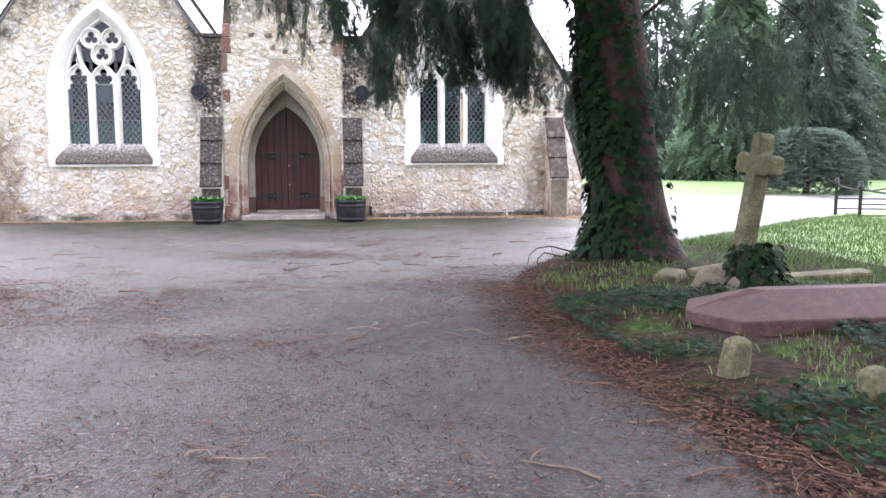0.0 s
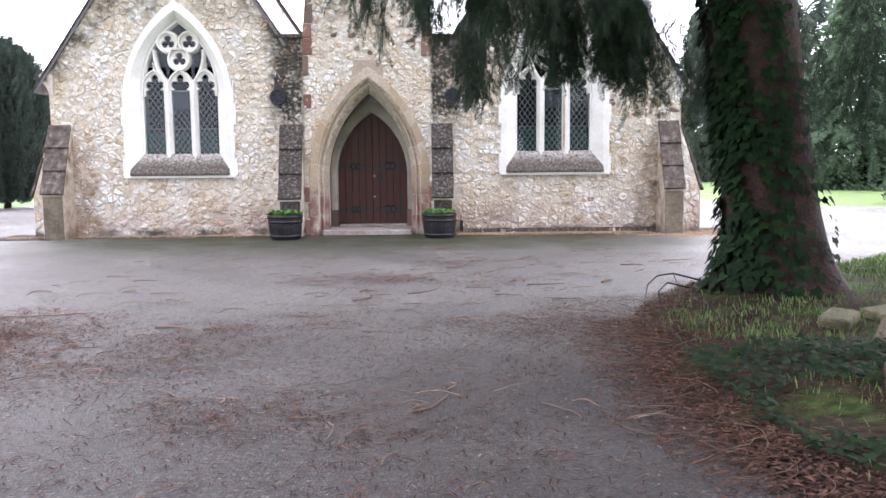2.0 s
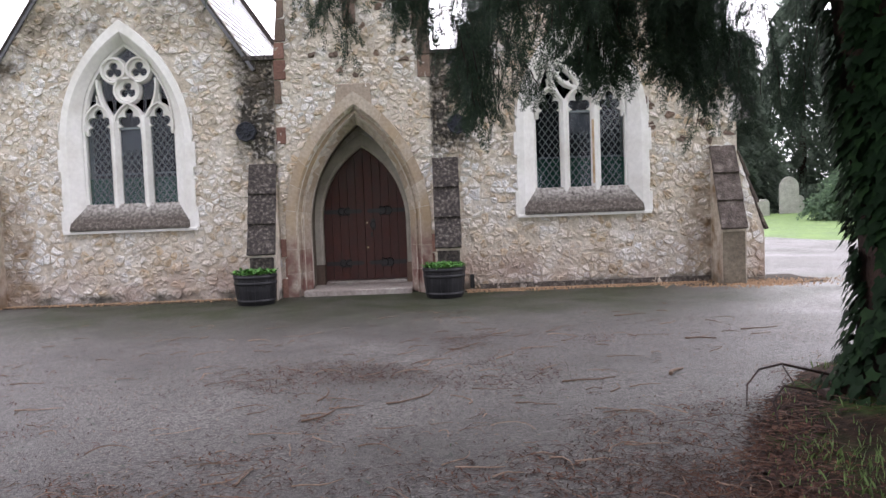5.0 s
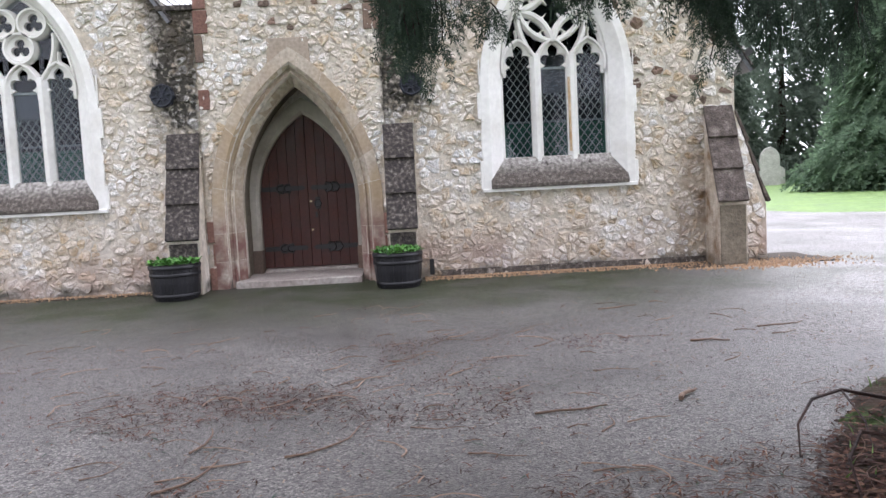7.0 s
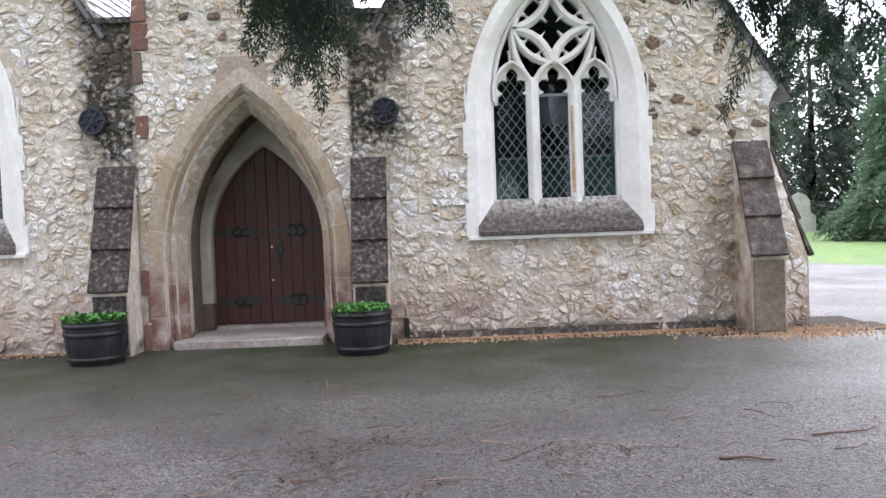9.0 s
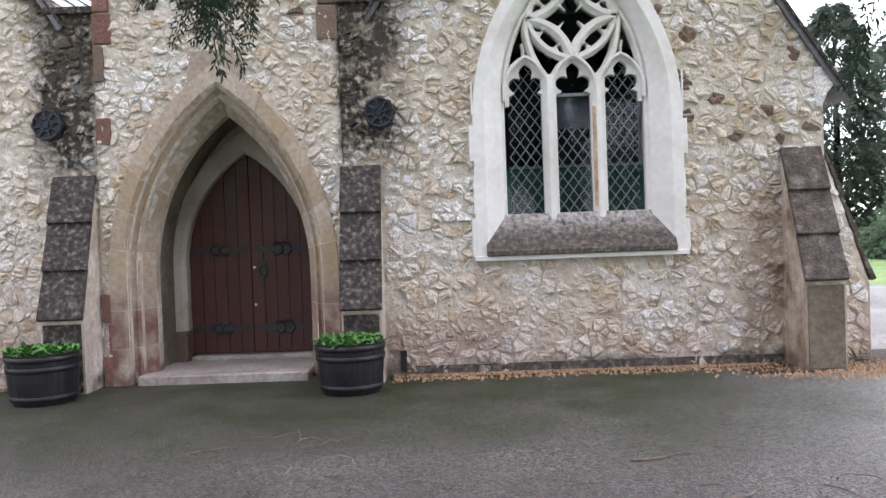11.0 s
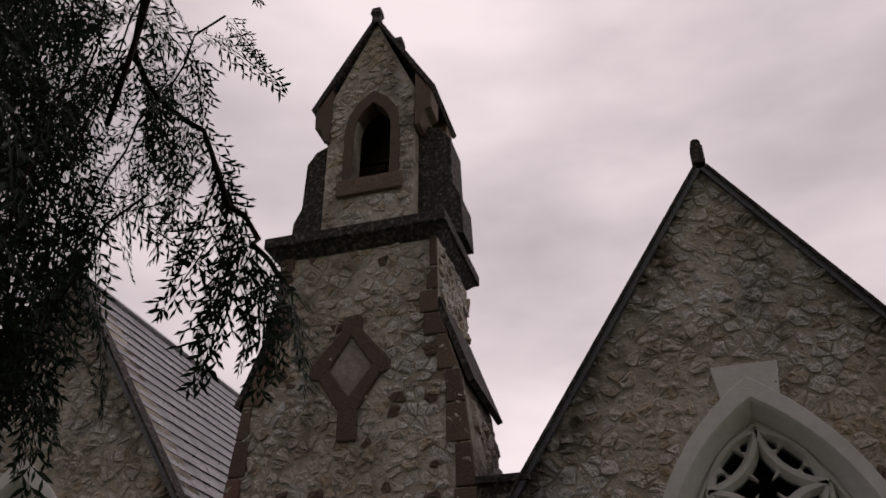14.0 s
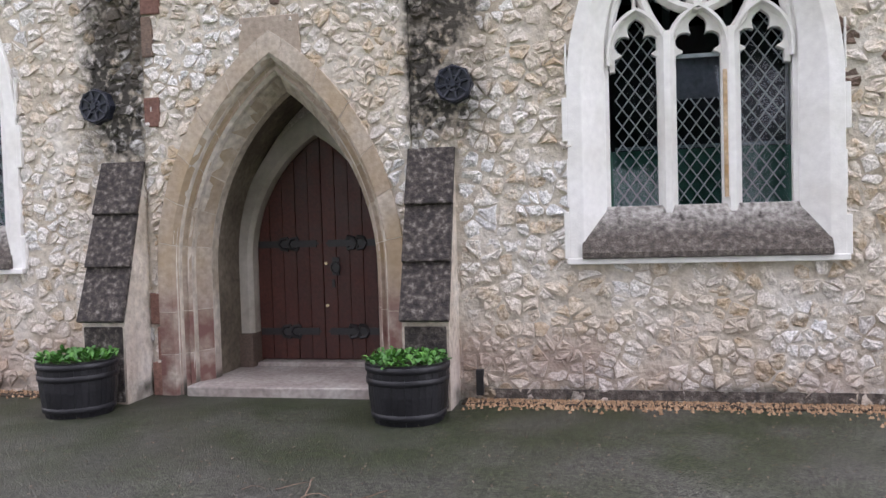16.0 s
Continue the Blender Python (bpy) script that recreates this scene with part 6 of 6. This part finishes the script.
blades("grass", 42000, 4.2, 11.5, -10.2, -2.0, lambda x, y: (0.25 if x < 5.8 else 1.0), 0.075, BLADE, "bright green rough grass by the path")
blades("tussock", 17000, 2.9, 7.0, -15.5, -7.0, lambda x, y: max(0.04, noise.noise((x * 1.1, y * 1.1, 5)) * 1.5 + 1.4 * math.exp(-((x - 3.75) ** 2 + (y + 9.7) ** 2) / 0.45)), 0.07, BLADE, "patches of grass and moss on the bank")
blades("verge_grass", 16000, -5.5, -2.5, -13, -8.6, lambda x, y: 0.9, 0.06, BLADE, "short grass of the verge")
g = Geo()
r_ = random.Random(63)
for _ in range(11000):
    x, y = r_.uniform(2.8, 6.2), r_.uniform(-15.5, -10.2)
    if inside((x, y), ROAD) or edge_gap(x, y) < 0.25 or noise.noise((x * 0.9, y * 0.9, 9)) < -0.02:
        continue
    z = verge_height(x, y) + r_.uniform(0.0, 0.07)
    g.add(ivy_leaf((x, y, z), (r_.uniform(-0.5, 0.5), r_.uniform(-0.7, 0.2), 1), r_.uniform(0.035, 0.06), r_), [tuple(range(8))])
raw("ground_ivy", g.v, g.f, IVY, label="dark ivy trailing over the bank", category="ivy", kind="stuff")


# ---- stones of the walls, last ----
SUNK = 0.012


def on_front(u, v, h):
    return (u, SUNK - h, v)


def near_frame(c):
    o1 = arch(c, 1.0, 1.14, 2.62, 4.38)
    return lambda x, z: inside((x, z), o1)


for s, c in ((-1, CXL), (1, CXR)):
    ring_ = near_frame(c)
    # the inner valley makes the outline hollow, so it is laid in two convex pieces
    main = [(s * 1.6, -0.05), (s * 5.95, -0.05), (s * 5.95, EAVES[s]), (c, APEX), (s * 1.6, VALLEY)]
    strip = [(s * 1.22, -0.05), (s * 1.6, -0.05), (s * 1.6, VALLEY), (s * 1.22, VALLEY)]
    for q, sd in ((main, 1), (strip, 2)):
        q = q if s > 0 else q[::-1]
        x0, x1 = min(p[0] for p in q), max(p[0] for p in q)
        st = cells(x0, x1, 0.0, max(p[1] for p in q), 0.17, 0.076, q, ring_, 10 * sd + s)
        odd = [k for k in st if noise.noise((k[0][0] * 7.3, k[0][1] * 8.1, 9)) > 0.36 and k[0][0] > 4.2 and 2.2 < k[0][1] < 4.2]
        rubble(odd, lambda u, v, h: (u, SUNK - 0.003 - h, v), DARKSTONE, walls[s], lambda x, z: True, 30 + sd + s, name="brown_stone")
        st = [k for k in st if k not in odd]
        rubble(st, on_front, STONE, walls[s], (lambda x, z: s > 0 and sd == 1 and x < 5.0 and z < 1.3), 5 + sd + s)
porch_o = arch(0, 1.08, -0.3, 1.1, 3.1)
for q, sd in (([(-1.216, 0), (1.216, 0), (1.216, 3.7), (-1.216, 3.7)], 1), ([(-1.216, 3.7), (1.216, 3.7), (1.11, 4.72), (-1.11, 4.72)], 2), ([(-1.11, 4.72), (1.11, 4.72), (0.88, 5.45), (-0.88, 5.45)], 3), ([(-0.88, 5.45), (0.88, 5.45), (0.87, 6.3), (-0.87, 6.3)], 4)):
    st = cells(q[0][0], -q[0][0], q[0][1], q[2][1], 0.15, 0.08, q, lambda x, z: inside((x, z), porch_o) or (abs(x) * 0.78 + abs(z - 4.9) < 0.33), 60 + sd)
    dark = [k for k in st if noise.noise((k[0][0] * 9.1, k[0][1] * 9.7, 4)) > 0.34 and k[0][1] > 3.4 and noise.noise((k[0][0] * 1.7, k[0][1] * 2.3, 8)) > -0.12]
    rubble(dark, lambda u, v, h: (u, SUNK - 0.023 - h, v), DARKSTONE, tower, lambda x, z: True, 80 + sd, name="dark_stone")
    rubble([k for k in st if k not in dark], lambda u, v, h: (u, SUNK - 0.02 - h, v), STONE, tower, lambda x, z: z < 4.6, 70 + sd)

st = cells(-0.57, 0.52, 6.6, 9.9, 0.15, 0.085, [(-0.57, 6.65), (0.52, 6.65), (0.52, 8.7), (0.0, 9.9), (-0.57, 8.7)], lambda x, z: inside((x, z), arch(0, 0.36, 7.2, 8.18, 8.78, 5)), 91)
rubble(st, lambda u, v, h: (u, 0.24 + SUNK - h, v), STONE, bellcote, lambda x, z: False, 92)
for s in (-1, 1):
    st = cells(0.0, 1.15, 3.7, 6.3, 0.17, 0.105, [(0.0, 5.5), (1.15, 5.5), (1.15, 6.25), (0.0, 6.25)], lambda x, z: False, 95 + s)
    rubble(st, lambda u, v, h: (s * (0.875 + h), u, v), STONE, tower_sides, lambda x, z: False, 96)
    st = cells(0.5, 1.15, 3.7, 4.7, 0.17, 0.105, [(0.0, 3.7), (1.15, 3.7), (1.15, 4.6), (0.0, 4.6)], lambda x, z: False, 97 + s)
    rubble(st, lambda u, v, h: (s * (1.216 - 0.105 * (v - 3.7) + h), u, v), STONE, tower_sides, lambda x, z: False, 98)
for s, bt in ((1, BUTTS[4]), (-1, BUTTS[5])):
    q = [(5.97, 0.0), (6.36, 0.0), (6.36, 0.78), (5.99, 1.98)]
    st = cells(5.95, 6.4, 0.0, 2.0, 0.15, 0.10, q, lambda x, z: False, 130 + s)
    r = random.Random(131 + s)
    g = Geo()
    for p, poly in st:
        sg = stone_geo(poly, r, 0.004, 0.022)
        if sg:
            g.add([(s * a, 0.02 - h, b) for a, b, h in sg[0]], sg[1])
    raw("return_stonework", g.v, g.f, STONE, walls[s], kind="stuff", label="rubble flank of the corner buttress")
# slates: the slope that shows is laid piece by piece
for roof, top, low, (nx, nz), s, side in SLOPES:
    q = math.hypot(low[0] - top[0], low[1] - top[1])
    ux, uz = (low[0] - top[0]) / q, (low[1] - top[1]) / q
    shown = s < 0 and side > 0
    w, hgt = (0.30, 0.2) if shown else (0.6, 0.4)
    rows, cols_ = int(q / hgt), int(7.5 / w)
    r = random.Random(s * 7 + side)
    rest, cnt = Geo(), 0
    for j in range(rows + 1):
        for i in range(cols_ + 1):
            y0 = i * w + (w / 2 if j % 2 else 0)
            if y0 > 7.4:
                continue
            d0, d1 = q - j * hgt - hgt * 1.25, q - j * hgt
            d0 = max(d0, 0.0)
            if d1 - d0 < 0.04:
                continue
            e, k = r.uniform(-0.004, 0.004), r.uniform(0, 0.004)
            a, b = 0.052, 0.066 + k
            pt = lambda d, h, y: (top[0] + ux * d + nx * h, y, top[1] + uz * d + nz * h)
            v = [pt(d0, a, y0 + 0.004), pt(d0, a, y0 + w - 0.004), pt(d1 + e, b, y0 + w - 0.004), pt(d1 + e, b, y0 + 0.004), pt(d1 + e, b - 0.014, y0 + w - 0.004), pt(d1 + e, b - 0.014, y0 + 0.004)]
            f = [(0, 1, 2, 3), (3, 2, 4, 5)]
            if shown and y0 < 4.5 and cnt < 290:
                cnt += 1
                raw("slate", v, f, SLATE, roof)
            else:
                rest.add(v, f)
    if rest.v:
        raw("slating", rest.v, rest.f, SLATE, roof, kind="stuff", label="overlapping wet grey slates")
